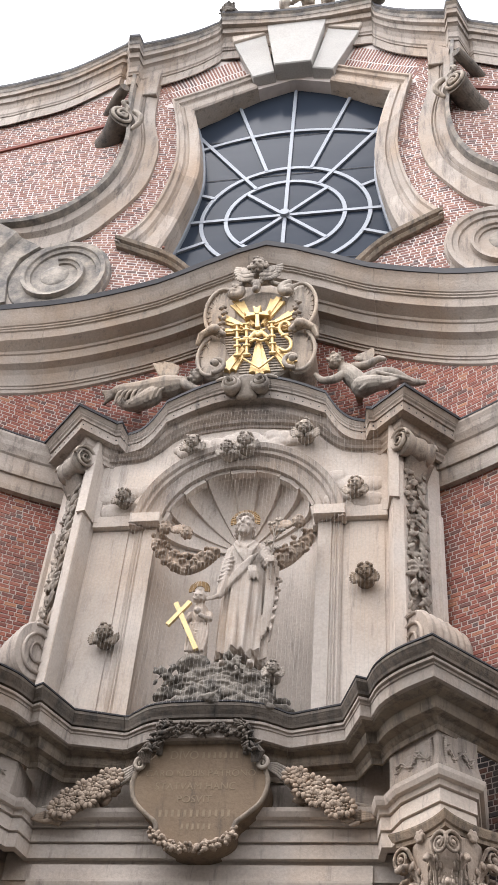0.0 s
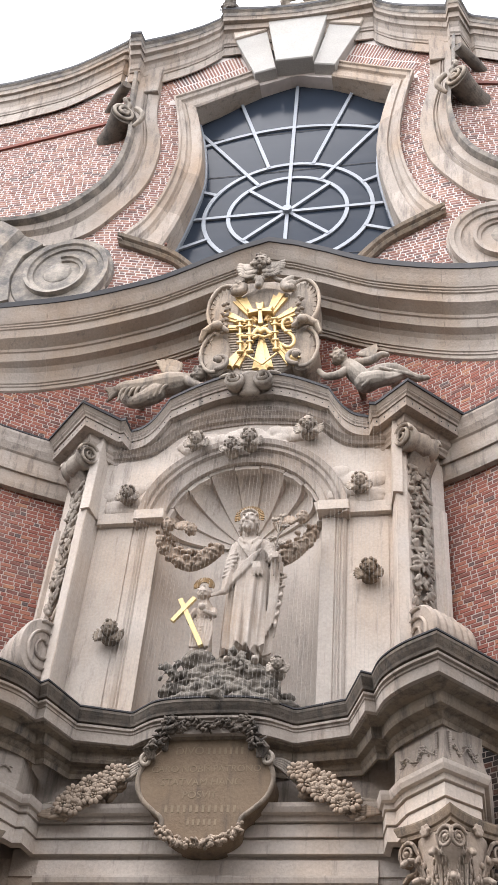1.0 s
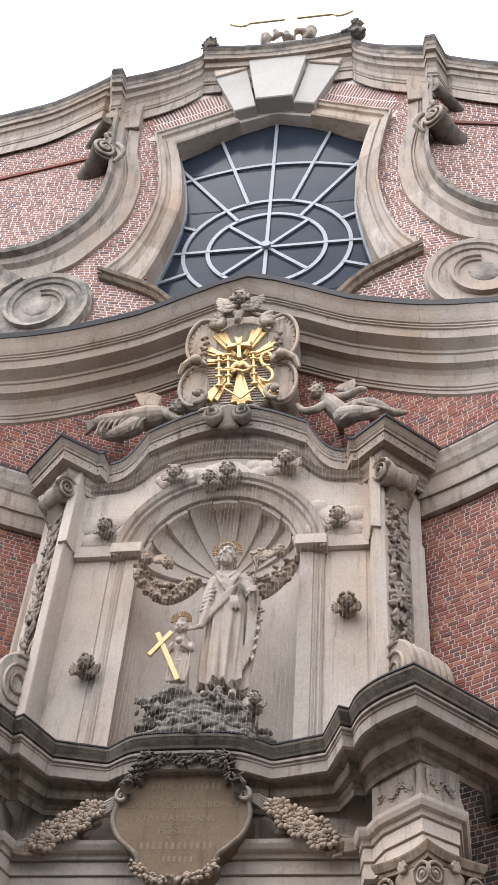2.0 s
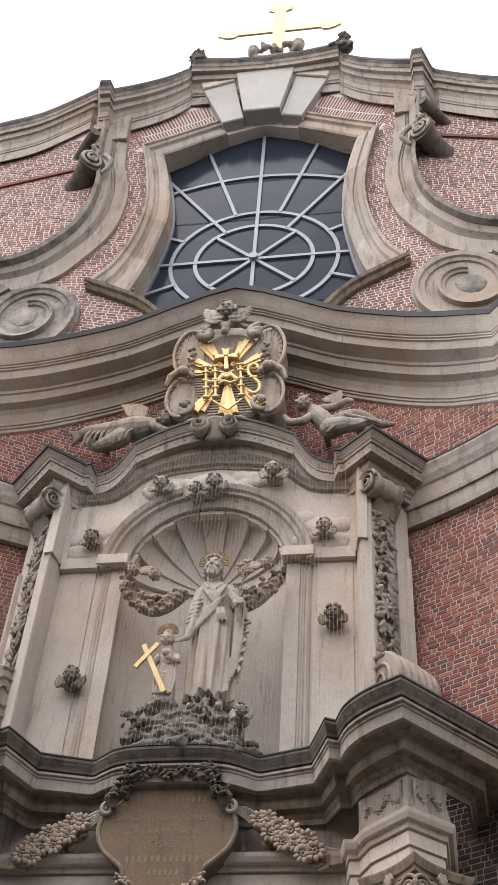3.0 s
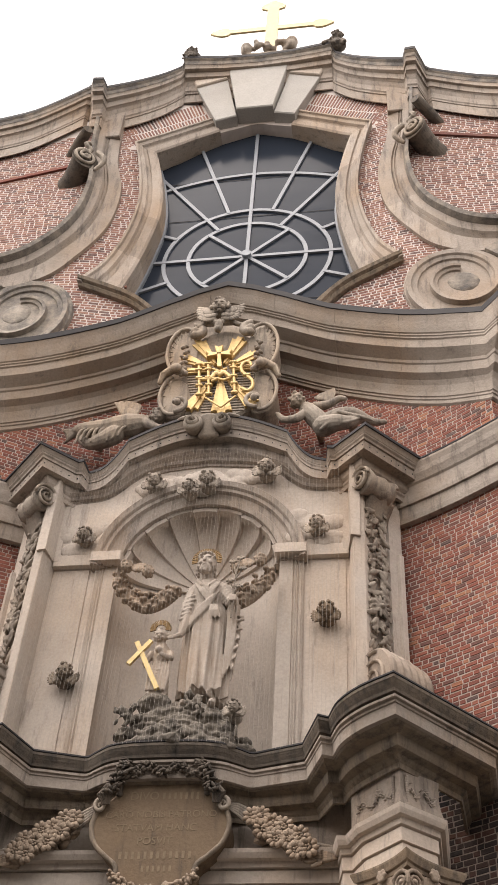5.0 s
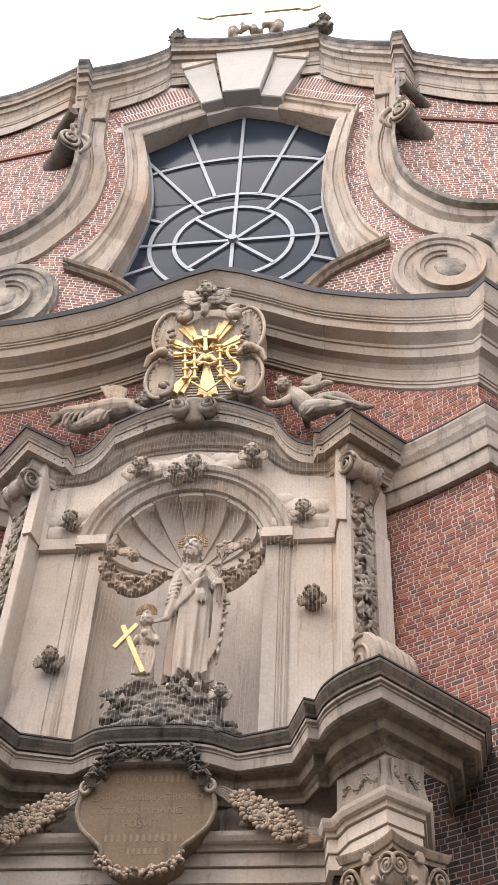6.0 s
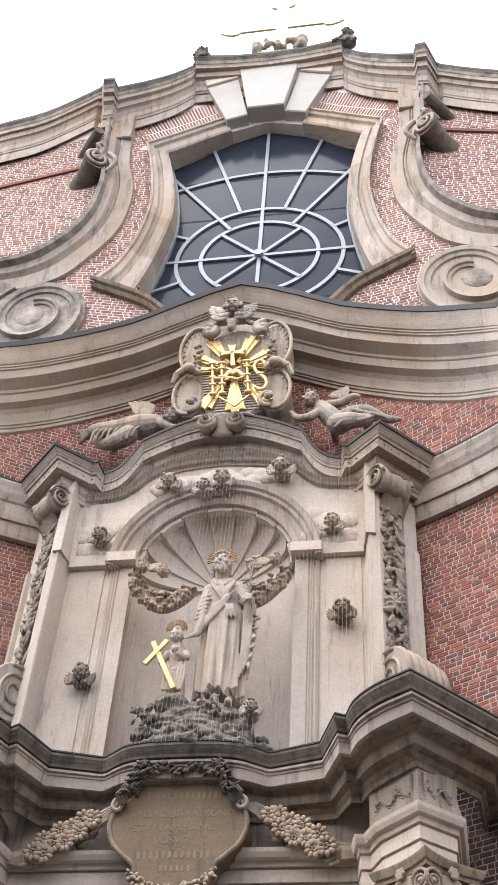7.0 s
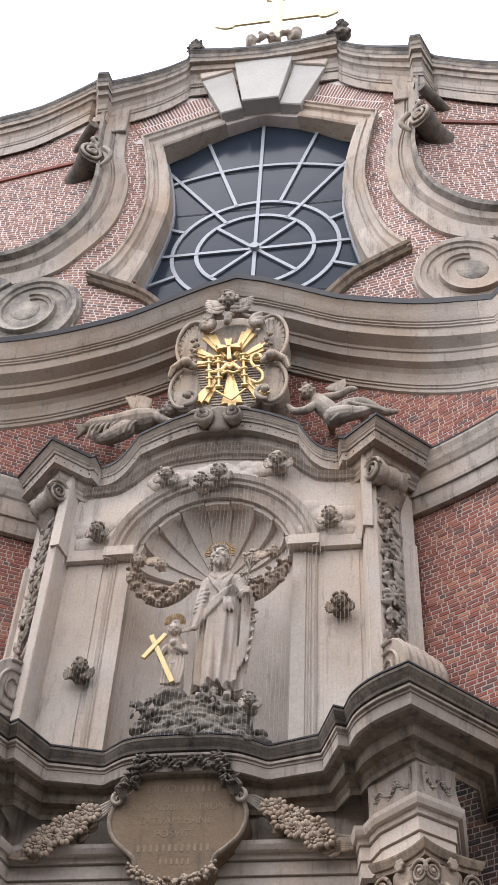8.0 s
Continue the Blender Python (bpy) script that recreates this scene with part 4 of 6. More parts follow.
def top_back(run):
    back = [(x, {1.30: 9.36, 1.32: 9.36, 2.54: 8.98, 2.70: 8.96, 2.86: 9.2}.get(x, y_up(min(x, 6)) - 0.05), z) for x, y, z in run]
    back[0], back[1] = (0, 9.36, 21.05), (0.65, 9.36, 21.05)
    return back


def both_sides(right, left):
    """One run from end to end out of a right half and a left half, each from the middle outwards."""
    return [Vector((-p[0], *p[1:])) for p in reversed(left[1:])] + [Vector(p) for p in right]


TF, TB = both_sides(TF, TL), both_sides(top_back(TF), top_back(TL))
TPROF = [(-0.98, 0), (-0.98, 0.06), (-0.72, 0.06), (-0.72, 0.12), (-0.68, 0.14), (-0.66, 0.2), (-0.52, 0.22), (-0.48, 0.28), (-0.42, 0.34), (-0.4, 0.44), (-0.4, 0.52), (-0.26, 0.56), (-0.26, 0.76), (-0.2, 0.78), (-0.17, 0.82), (-0.17, 0)]
TTOP = [(-0.168, 0), (-0.168, 0.84), (-0.15, 0.86), (-0.08, 0.89), (-0.05, 1), (0, 1), (0.06, 0)]
top_cornice = thing("cornice_top", "weathered sandstone gable cornice with dark lead edge", "cornice", kind="structure")
moulding("cornice_stone", TF, TB, TPROF, STONE, top_cornice, 0.9)
moulding("top_moulding", TF, TB, TTOP, MOTTLED, top_cornice, 0.7)
moulding("flashing", TF, TB, [(-0.04, 1.02), (0.03, 1.03), (0.09, -0.8), (0.065, -0.8)], LEAD, top_cornice)
part("centre_block", slab([(-1.15, 20.5), (1.15, 20.5), (1.28, 21.05), (-1.28, 21.05)], 9.33, 10.45), PALE, top_cornice)
for s in (-1, 1):
    bm = slab([(s * 2.2, 18.6), (s * 2.63, 18.6), (s * 2.63, 19.3), (s * 2.2, 19.3)], 9.06, 9.4, 0.015)
    part("cap_block", bm, STONE, top_cornice)

# ---- on the roof: plinth, cross, finials ----
bm = bmesh.new()
box(bm, (-0.42, 9.95, 21.05), (0.42, 10.4, 22.95))
tagged(link("roof_plinth", bm, STONE), "plain stone plinth behind the gable top", "plinth")
cross = thing("gilded_cross", "gilded metal cross on the gable top", "cross")


def cross_arm(a, b, w):
    a, b = Vector(a), Vector(b)
    t = (b - a).normalized()
    n = Vector((-t.z, 0, t.x))
    L = (b - a).length
    half = [(0, w), (L - 0.42, w), (L - 0.36, w * 1.9), (L - 0.24, w * 2.1), (L - 0.12, w * 1.4), (L, w * 0.3)]
    pts = [a + t * u + n * v for u, v in half] + [a + t * u - n * v for u, v in reversed(half)]
    part("arm", slab([(p.x, p.z) for p in pts], a.y - 0.02, a.y + 0.02, 0.006), ROOFGOLD, cross)


for a, b, w in (((-0.1, 10.1, 24.45), (-1.27, 10.1, 24.45), 0.085), ((0.1, 10.1, 24.45), (1.27, 10.1, 24.45), 0.085), ((0, 10.1, 24.55), (0, 10.1, 25.75), 0.125)):
    cross_arm(a, b, w)
part("post", slab([(-0.125, 23.3), (0.125, 23.3), (0.125, 24.56), (-0.125, 24.56)], 10.074, 10.126, 0.006), ROOFGOLD, cross)
bm = bmesh.new()
rnd = random.Random(11)
for x, z, r in ((-0.46, 23.42, 0.12), (0.44, 23.5, 0.13)):
    blob(bm, (x, 10.0, z), r)
    blob(bm, (x, 10.0, z - 0.15), (0.11, 0.12, 0.15))
for k in range(14):
    blob(bm, (rnd.uniform(-0.36, 0.34), 9.95 + rnd.uniform(-0.1, 0.1), 23.25 + rnd.uniform(0, 0.18)), rnd.uniform(0.06, 0.12), sub=1)
box(bm, (-0.45, 9.97, 22.9), (0.45, 10.22, 23.15))
carve("carved_crest", bm, CARVED, "weathered carved stone crest at the foot of the cross", "ornament", 0.03)


def finial(x, z, tall):
    """A weathered carved bust on the gable's edge: curled hair, shoulders and a broken wing."""
    rnd = random.Random(int(z * 100))
    bm = bmesh.new()
    r = 0.125
    blob(bm, (x, 9.05, z + 0.0), (0.17, 0.13, 0.14))
    blob(bm, (x, 9.02, z + 0.12 + tall), (r * 0.8, r * 0.85, r))
    for k in range(46):
        d = Vector((rnd.gauss(0, 1), rnd.gauss(0, 1), rnd.gauss(0, 1))).normalized()
        blob(bm, Vector((x, 9.02, z + 0.13 + tall)) + d * r * 0.9, rnd.uniform(0.018, 0.036), sub=1)
    if tall:
        limb(bm, [(x - 0.04, 9.03, z), (x, 9.02, z + tall)], [0.11, 0.07])
        limb(bm, [(x - 0.10, 8.99, z + 0.10), (x - 0.2, 8.96, z + 0.0), (x - 0.24, 8.95, z - 0.04)], [0.055, 0.045, 0.04])
        limb(bm, [(x + 0.10, 8.99, z + 0.08), (x + 0.14, 8.95, z - 0.06)], [0.05, 0.045])
    for k in range(24):
        blob(bm, (x + rnd.uniform(-0.17, 0.15), 8.95 + rnd.uniform(-0.02, 0.04), z + rnd.uniform(-0.1, 0.08)), (rnd.uniform(0.02, 0.05), 0.03, 0.02), (0, rnd.uniform(-70, 70), 0), 1)
    carve("finial", bm, GRIME, "weathered dark carved stone finial on the gable edge", "finial", 0.016, "gable finials", 0)


finial(-1.2, 21.16, 0)
finial(1.40, 21.08, 0.16)


# ---- sculpture ----
def curls(bm, c, r, rnd, n=34, low=-0.35):
    """Curly hair on a head at c; the face stays bare."""
    made = 0
    while made < n:
        a, e = rnd.uniform(0, 2 * math.pi), rnd.uniform(low, 1.0)
        w = math.sqrt(max(0, 1 - e * e))
        d = Vector((math.cos(a) * w * 0.9, math.sin(a) * w, e))
        if d.y < -0.15 and d.z < 0.45 and abs(d.x) < 0.8:
            continue
        blob(bm, Vector(c) + d * r * 0.98, r * rnd.uniform(0.19, 0.29), sub=1)
        made += 1


def head(bm, c, r, rnd, turn=0.0):
    """A small carved head that looks out and down."""
    c = Vector(c)
    blob(bm, c, (r * 0.80, r * 0.9, r))
    ca, sa = math.cos(0.35), math.sin(0.35)
    q = lambda x, y, z: c + Vector((x * r + turn * 0.25 * r, -(y * ca + z * sa) * r, (z * ca - y * sa) * r))
    blob(bm, q(0, 0.62, -0.66), (r * 0.26, r * 0.24, r * 0.2), sub=1)
    blob(bm, q(0, 0.92, -0.12), (r * 0.10, r * 0.13, r * 0.2), sub=1)
    blob(bm, q(0, 0.86, -0.42), (r * 0.17, r * 0.1, r * 0.07), sub=1)
    for s in (-1, 1):
        blob(bm, q(s * 0.36, 0.66, -0.34), r * 0.28, sub=1)
        blob(bm, q(s * 0.30, 0.84, 0.20), (r * 0.24, r * 0.1, r * 0.07), (0, s * 12, 0), 1)
        blob(bm, q(s * 0.30, 0.80, 0.02), (r * 0.13, r * 0.07, r * 0.06), sub=1)
    curls(bm, c, r, rnd)


def wing(bm, root, ang, length, width, n=7, spread=60.0, side=1):
    """A feathered wing that opens from its root; ang is its slope in degrees."""
    root = Vector(root)
    for layer, (f, w) in enumerate(((1.0, 1.0), (0.62, 1.15))):
        for k in range(n):
            t = k / (n - 1)
            a = math.radians(ang - spread * (t - 0.5))
            L = length * f * (1 - 0.35 * t)
            c = root + Vector((side * math.cos(a) * L * 0.5, -0.012 * layer - 0.004 * k, math.sin(a) * L * 0.5))
            blob(bm, c, (L * 0.5, 0.016, width * w * 0.5 / n * 1.9), (0, -side * math.degrees(a), 0), 1)


def cherub(name, x, y, z, r, seed, mat, label, group, parent=None):
    rnd = random.Random(seed)
    bm = bmesh.new()
    head(bm, (x, y - 0.05, z + r * 0.35), r, rnd, rnd.uniform(-0.6, 0.6))
    for s in (-1, 1):
        wing(bm, (x + s * r * 0.35, y - 0.02, z - r * 0.7), rnd.uniform(5, 30), r * 1.9, r * 1.6, 6, 70, s)
        blob(bm, (x + s * r * 0.5, y - 0.03, z - r * 0.75), (r * 0.5, r * 0.4, r * 0.35), (0, s * 25, 0), 1)
    blob(bm, (x, y + 0.06, z - r * 0.2), (r * 1.0, 0.09, r * 0.85))
    return carve(name, bm, mat, label, "cherub", 0, group)


# the saint
def saint():
    rnd = random.Random(2)
    bm = bmesh.new()
    rings = []
    n = 120
    body = [(7.26, 0.20, 0.195, 0.19), (7.45, 0.195, 0.192, 0.175), (7.7, 0.195, 0.195, 0.17), (7.95, 0.195, 0.20, 0.17), (8.12, 0.19, 0.19, 0.16), (8.26, 0.18, 0.165, 0.14),
            (8.38, 0.18, 0.18, 0.15), (8.46, 0.18, 0.205, 0.145), (8.52, 0.175, 0.19, 0.12), (8.57, 0.165, 0.11, 0.09), (8.62, 0.16, 0.06, 0.06)]
    for k in range(49):
        z = 7.26 + 1.36 * k / 48
        cx, rx, ry = (interp(z, [(b[0], b[i]) for b in body]) for i in (1, 2, 3))
        amp = 0.058 * max(0.0, min(1.0, (8.2 - z) / 0.75)) + 0.004
        ring = []
        for i in range(n):
            a = 2 * math.pi * i / n
            fold = abs(math.sin(5.5 * a + 0.8 * z)) ** 0.6 * 0.9 - 0.5 + 0.35 * math.sin(17 * a - 2.5 * z) * (0.4 + 0.6 * math.sin(3 * a + 2) ** 2)
            w = 1 + amp / 0.17 * fold
            drop = 0.035 * math.sin(7 * a + 1) + 0.02 * math.sin(16 * a) if k == 0 else 0
            ring.append(Vector((cx + 1.07 * rx * w * math.cos(a), 8.52 + ry * w * math.sin(a), z + drop)))
        rings.append(ring)
    body_bm = skin(rings)
    me = bpy.data.meshes.new("tmp")
    body_bm.to_mesh(me)
    body_bm.free()
    bm.from_mesh(me)
    bpy.data.meshes.remove(me)
    # head, hair to the neck, short beard
    hc = Vector((0.145, 8.42, 8.73))
    blob(bm, hc, (0.088, 0.10, 0.118))
    blob(bm, hc + Vector((0, -0.045, -0.075)), (0.06, 0.06, 0.06))
    limb(bm, [hc + Vector((-0.005, -0.102, 0.03)), hc + Vector((-0.008, -0.122, -0.028))], [0.013, 0.02])
    blob(bm, hc + Vector((-0.005, -0.10, -0.062)), (0.032, 0.014, 0.010), sub=1)
    for s in (-1, 1):
        blob(bm, hc + Vector((s * 0.036, -0.090, 0.036)), (0.030, 0.012, 0.008), (0, s * 10, 0), 1)
        blob(bm, hc + Vector((s * 0.045, -0.078, -0.025)), (0.028, 0.024, 0.03), sub=1)
        for k in range(9):
            blob(bm, hc + Vector((s * (0.080 + 0.004 * (k % 3)), -0.02 + 0.02 * (k % 4), 0.05 - 0.022 * k)), (0.013 + 0.004 * (k % 2), 0.026, 0.017), (0, s * 20, 0), 1)
    for k in range(16):
        a = math.pi * k / 15
        blob(bm, hc + Vector((0.08 * math.cos(a), -0.055 + 0.01 * (k % 2), 0.055 + 0.062 * math.sin(a))), (0.014, 0.026, 0.014), (0, math.degrees(a), 0), 1)
    for k in range(10):
        blob(bm, hc + Vector((rnd.uniform(-0.045, 0.045), -0.075 + rnd.uniform(-0.015, 0.015), -0.10 + rnd.uniform(-0.02, 0.018))), (0.016, 0.016, 0.024), sub=1)
    limb(bm, [(0.16, 8.5, 8.52), (0.148, 8.45, 8.68)], [0.068, 0.06])
    # arms, in wide sleeves
    limb(bm, [(0.03, 8.48, 8.44), (0.0, 8.44, 8.24), (0.0, 8.38, 7.99), (-0.02, 8.34, 7.85)], [0.075, 0.072, 0.062, 0.034])
    for k in range(6):
        z = 8.36 - 0.06 * k
        limb(bm, [(0.075 - 0.012 * k, 8.415 - 0.012 * k, z), (0.0 - 0.009 * k, 8.398 - 0.012 * k, z - 0.04)], [0.016, 0.012])
    limb(bm, [(-0.02, 8.34, 7.85), (-0.07, 8.31, 7.81)], [0.03, 0.022])
    for k in range(3):
        limb(bm, [(-0.065, 8.305, 7.82 - 0.012 * k), (-0.115, 8.285, 7.80 - 0.015 * k)], [0.011, 0.008])
    limb(bm, [(0.32, 8.47, 8.43), (0.42, 8.42, 8.26), (0.44, 8.31, 8.20)], [0.08, 0.075, 0.042])
    for k in range(5):
        limb(bm, [(0.38 + 0.016 * k, 8.355 - 0.004 * k, 8.25 - 0.012 * k), (0.45, 8.40, 8.10 - 0.03 * k)], [0.02, 0.016])
    blob(bm, (0.45, 8.28, 8.19), (0.042, 0.034, 0.045), sub=1)
    for k in range(4):
        limb(bm, [(0.425, 8.255, 8.215 - 0.018 * k), (0.475, 8.255, 8.22 - 0.018 * k)], [0.011, 0.010])
    # mantle drawn across the body to a knot, its end hanging down the side in a zigzag
    for k in range(9):
        t = k / 8
        tube(bm, [tuple(v) for v in spline([(0.30 - 0.03 * t, 8.37, 8.36 - 0.05 * t), (0.2 - 0.02 * t, 8.352, 8.25 - 0.11 * t), (0.08 - 0.02 * t, 8.36, 8.10 - 0.12 * t), (0.01, 8.44, 7.98 - 0.10 * t)], 4)], [0.009 + 0.009 * math.sin(math.pi * i / 12) for i in range(13)])
    for k in range(5):
        limb(bm, [(0.235 + 0.012 * k, 8.355, 8.19), (0.235 + 0.018 * k, 8.345, 8.12), (0.245 + 0.02 * k, 8.35, 8.04 + 0.02 * (k % 2))], [0.014, 0.018, 0.012])
    for k in range(4):
        tube(bm, [(0.05 + 0.025 * k, 8.375, 8.48), (0.12 + 0.016 * k, 8.36, 8.36), (0.19 + 0.012 * k, 8.362, 8.25)], [0.009, 0.013, 0.008])
        tube(bm, [(0.30 - 0.025 * k, 8.375, 8.48), (0.25 - 0.014 * k, 8.36, 8.38), (0.22 - 0.01 * k, 8.362, 8.28)], [0.009, 0.012, 0.008])
    for s in (-1, 1):
        limb(bm, [(0.165 + s * 0.075, 8.43, 8.54), (0.165 + s * 0.085, 8.385, 8.50), (0.165 + s * 0.04, 8.36, 8.44)], [0.02, 0.026, 0.014])
    limb(bm, [(0.43, 8.46, 8.22), (0.45, 8.47, 7.9), (0.42, 8.48, 7.46)], [0.075, 0.07, 0.045], 0.6)
    for k in range(6):
        z = 8.06 - 0.105 * k
        limb(bm, [(0.45, 8.43, z + 0.06), (0.525 - 0.012 * k + 0.012 * math.sin(5 * k), 8.43, z + 0.03), (0.535 - 0.014 * k, 8.41, z - 0.01), (0.46, 8.41, z - 0.03)], [0.014, 0.018, 0.018, 0.013])
    for k in range(4):
        limb(bm, [(0.40 + 0.022 * k, 8.40, 8.2), (0.405 + 0.02 * k, 8.40, 7.85), (0.385 + 0.018 * k, 8.41, 7.42 + 0.04 * k)], [0.016, 0.02, 0.014])
    # ankles and feet
    for x, dx in ((0.10, -0.02), (0.30, 0.03)):
        limb(bm, [(x, 8.46, 7.3), (x, 8.44, 7.14)], [0.045, 0.04])
        limb(bm, [(x, 8.42, 7.12), (x + dx, 8.29, 7.095)], [0.042, 0.034])
    return carve("saint_statue", bm, CARVED_LIGHT, "pale carved stone robed statue standing on a rock", "statue", 0.006, smooth=0)


CARVED_LIGHT = stone("pale_carved_stone", (0.46, 0.40, 0.345), (0.36, 0.308, 0.26), (0.17, 0.145, 0.12), -0.03, 0.4, 0.0)
saint()


def child():
    rnd = random.Random(9)
    bm = bmesh.new()
    head(bm, (-0.205, 8.36, 7.855), 0.074, rnd, -0.2)
    limb(bm, [(-0.20, 8.39, 7.79), (-0.185, 8.4, 7.68), (-0.19, 8.4, 7.54), (-0.18, 8.39, 7.40), (-0.17, 8.39, 7.24)], [0.045, 0.09, 0.092, 0.098, 0.10])
    for k in range(7):
        x = -0.26 + 0.026 * k
        limb(bm, [(x + 0.015, 8.315, 7.54), (x + 0.004 * k, 8.30, 7.38), (x, 8.30, 7.24)], [0.010, 0.016, 0.018])
    for k in range(4):
        limb(bm, [(-0.27, 8.33, 7.50 - 0.03 * k), (-0.18, 8.295, 7.44 - 0.03 * k), (-0.10, 8.33, 7.50 - 0.02 * k)], [0.010, 0.013, 0.010])
    limb(bm, [(-0.10, 8.37, 7.67), (-0.08, 8.32, 7.58), (-0.16, 8.28, 7.60)], [0.036, 0.034, 0.024])
    limb(bm, [(-0.27, 8.37, 7.67), (-0.31, 8.33, 7.55), (-0.29, 8.29, 7.48)], [0.036, 0.032, 0.024])
    blob(bm, (-0.185, 8.27, 7.645), 0.036, sub=2)
    limb(bm, [(-0.2, 8.36, 7.24), (-0.2, 8.32, 7.16)], [0.04, 0.035])
    limb(bm, [(-0.13, 8.36, 7.24), (-0.12, 8.32, 7.16)], [0.04, 0.035])
    return carve("child_statue", bm, CARVED_LIGHT, "small pale carved stone figure beside the saint", "statue", 0.006, smooth=0)


child()
hand_cross = thing("small_gilded_cross", "small slanting gilded cross held by the carved child", "cross")


def beam(a, b, w, name):
    a, b = Vector(a), Vector(b)
    t = (b - a).normalized()
    n = Vector((-t.z, 0, t.x))
    part(name, slab([((p + n * k * w).x, (p + n * k * w).z) for p, k in ((a, 1), (b, 1), (b, -1), (a, -1))], a.y - w, a.y + w * 0.6, 0.004), PALEGOLD, hand_cross)


beam((-0.395, 8.27, 7.73), (-0.155, 8.27, 7.22), 0.022, "upright")
beam((-0.445, 8.262, 7.485), (-0.26, 8.262, 7.735), 0.020, "crossbeam")


def halo(x, y, z, r, label):
    h = thing("halo", label, "halo")
    for k in range(23):
        a = math.radians(-12 + 204 * k / 22)
        d, n = Vector((math.cos(a), 0, math.sin(a))), Vector((-math.sin(a), 0, math.cos(a)))
        c = Vector((x, y, z))
        w = r * 0.05
        pts = [c + d * r * 0.45 + n * w * 0.6, c + d * r + n * w, c + d * r - n * w, c + d * r * 0.45 - n * w * 0.6]
        part("ray", slab([(p.x, p.z) for p in pts], y - 0.006, y + 0.006), BRONZE, h)
    return h


halo(0.118, 8.52, 8.875, 0.15, "tarnished gilded rays behind the saint's head")
halo(-0.232, 8.42, 7.985, 0.10, "tarnished gilded rays behind the carved child's head")
lily = thing("lily_staff", "dark metal flowering staff in the saint's grasp", "staff")
bm = bmesh.new()
limb(bm, [(0.445, 8.28, 7.98), (0.45, 8.27, 8.3), (0.47, 8.26, 8.5)], [0.011, 0.01, 0.009])
part("stem", bm, CARVED, lily, smooth=True)
rnd = random.Random(8)
for p, q in (((0.465, 8.26, 8.45), (0.43, 8.25, 8.62)), ((0.47, 8.26, 8.5), (0.50, 8.25, 8.66)), ((0.465, 8.26, 8.42), (0.53, 8.25, 8.53)), ((0.45, 8.27, 8.3), (0.41, 8.26, 8.40)), ((0.45, 8.27, 8.25), (0.50, 8.26, 8.33))):
    bm = bmesh.new()
    limb(bm, [p, q], [0.008, 0.008])
    for k in range(5):
        t = 2 * math.pi * k / 5
        blob(bm, Vector(q) + Vector((0.026 * math.cos(t), 0.012 * math.sin(t), 0.02 * math.sin(t))), (0.018, 0.014, 0.018), sub=1)
    part("blossom", bm, CARVED, lily, smooth=True)


def rock():
    rnd = random.Random(21)
    bm = bmesh.new()
    for k in range(95):
        z = rnd.uniform(6.60, 7.02)
        f = (z - 6.60) / 0.42
        w = 0.60 - 0.22 * f
        x = 0.06 + rnd.uniform(-w, w)
        y = 8.52 - (0.38 - 0.16 * f) * math.sqrt(max(0, 1 - ((x - 0.06) / w) ** 2)) * rnd.uniform(0.8, 1.08)
        blob(bm, (x, y, z), (rnd.uniform(0.06, 0.17), rnd.uniform(0.04, 0.08), rnd.uniform(0.022, 0.05)), (rnd.uniform(-25, 25), rnd.uniform(-25, 25), 0), 2)
    blob(bm, (0.06, 8.55, 6.85), (0.5, 0.32, 0.40))
    blob(bm, (-0.19, 8.38, 7.12), (0.16, 0.15, 0.11))
    blob(bm, (0.2, 8.48, 7.02), (0.28, 0.2, 0.07))
    for k in range(40):     # leaves between the feet and at the left end
        x0, z0, q = ((0.19, 7.02, 0.07), (-0.40, 6.93, 0.09))[k % 2]
        blob(bm, (x0 + rnd.uniform(-q, q), 8.22 + rnd.uniform(-0.03, 0.03), z0 + rnd.uniform(-0.08, 0.12)), (0.05, 0.02, 0.018), (0, rnd.uniform(-80, 80), 0), 1)
    ob = carve("rock_base", bm, DARKROCK, "dark carved rock with leaves under the statues", "rock base", 0.011, smooth=0)
    rough = bpy.data.textures.new("rough", "CLOUDS")
    rough.noise_scale, rough.noise_depth = 0.055, 4
    d = ob.modifiers.new("rough", "DISPLACE")
    d.texture, d.strength, d.mid_level = rough, 0.055, 0.5
    return ob


rock()
cherub("cherub_head", 0.55, 8.22, 6.94, 0.062, 31, CARVED, "small carved winged cherub head at the rock's edge", "")


def clouds(name, spots, y, seed, label, mat=None, r=(0.05, 0.11), flat=0.4):
    rnd = random.Random(seed)
    bm = bmesh.new()
    for (x0, z0), (x1, z1), n in spots:
        for k in range(n):
            t = rnd.random()
            rr = rnd.uniform(*r)
            blob(bm, (x0 + (x1 - x0) * t + rnd.uniform(-0.04, 0.04), y, z0 + (z1 - z0) * t + rnd.uniform(-0.06, 0.06)), (rr * 1.2, rr * flat, rr), sub=2)
    return carve(name, bm, mat or STONE, label, "relief", 0.012, "cloud reliefs", 1)


for s in (-1, 1):
    clouds("cloud_relief", [((s * 0.98, 9.2), (s * 1.46, 9.22), 10), ((s * 1.05, 9.38), (s * 1.44, 9.44), 12), ((s * 1.0, 9.45), (s * 0.92, 9.6), 4)], 8.655, 40 + s, "carved cloud relief beside the niche arch", PALE)
    cherub("cherub_head", s * 1.195, 8.58, 9.29, 0.078, 50 + s, CARVED, "carved winged cherub head on a cloud", "cherub heads")
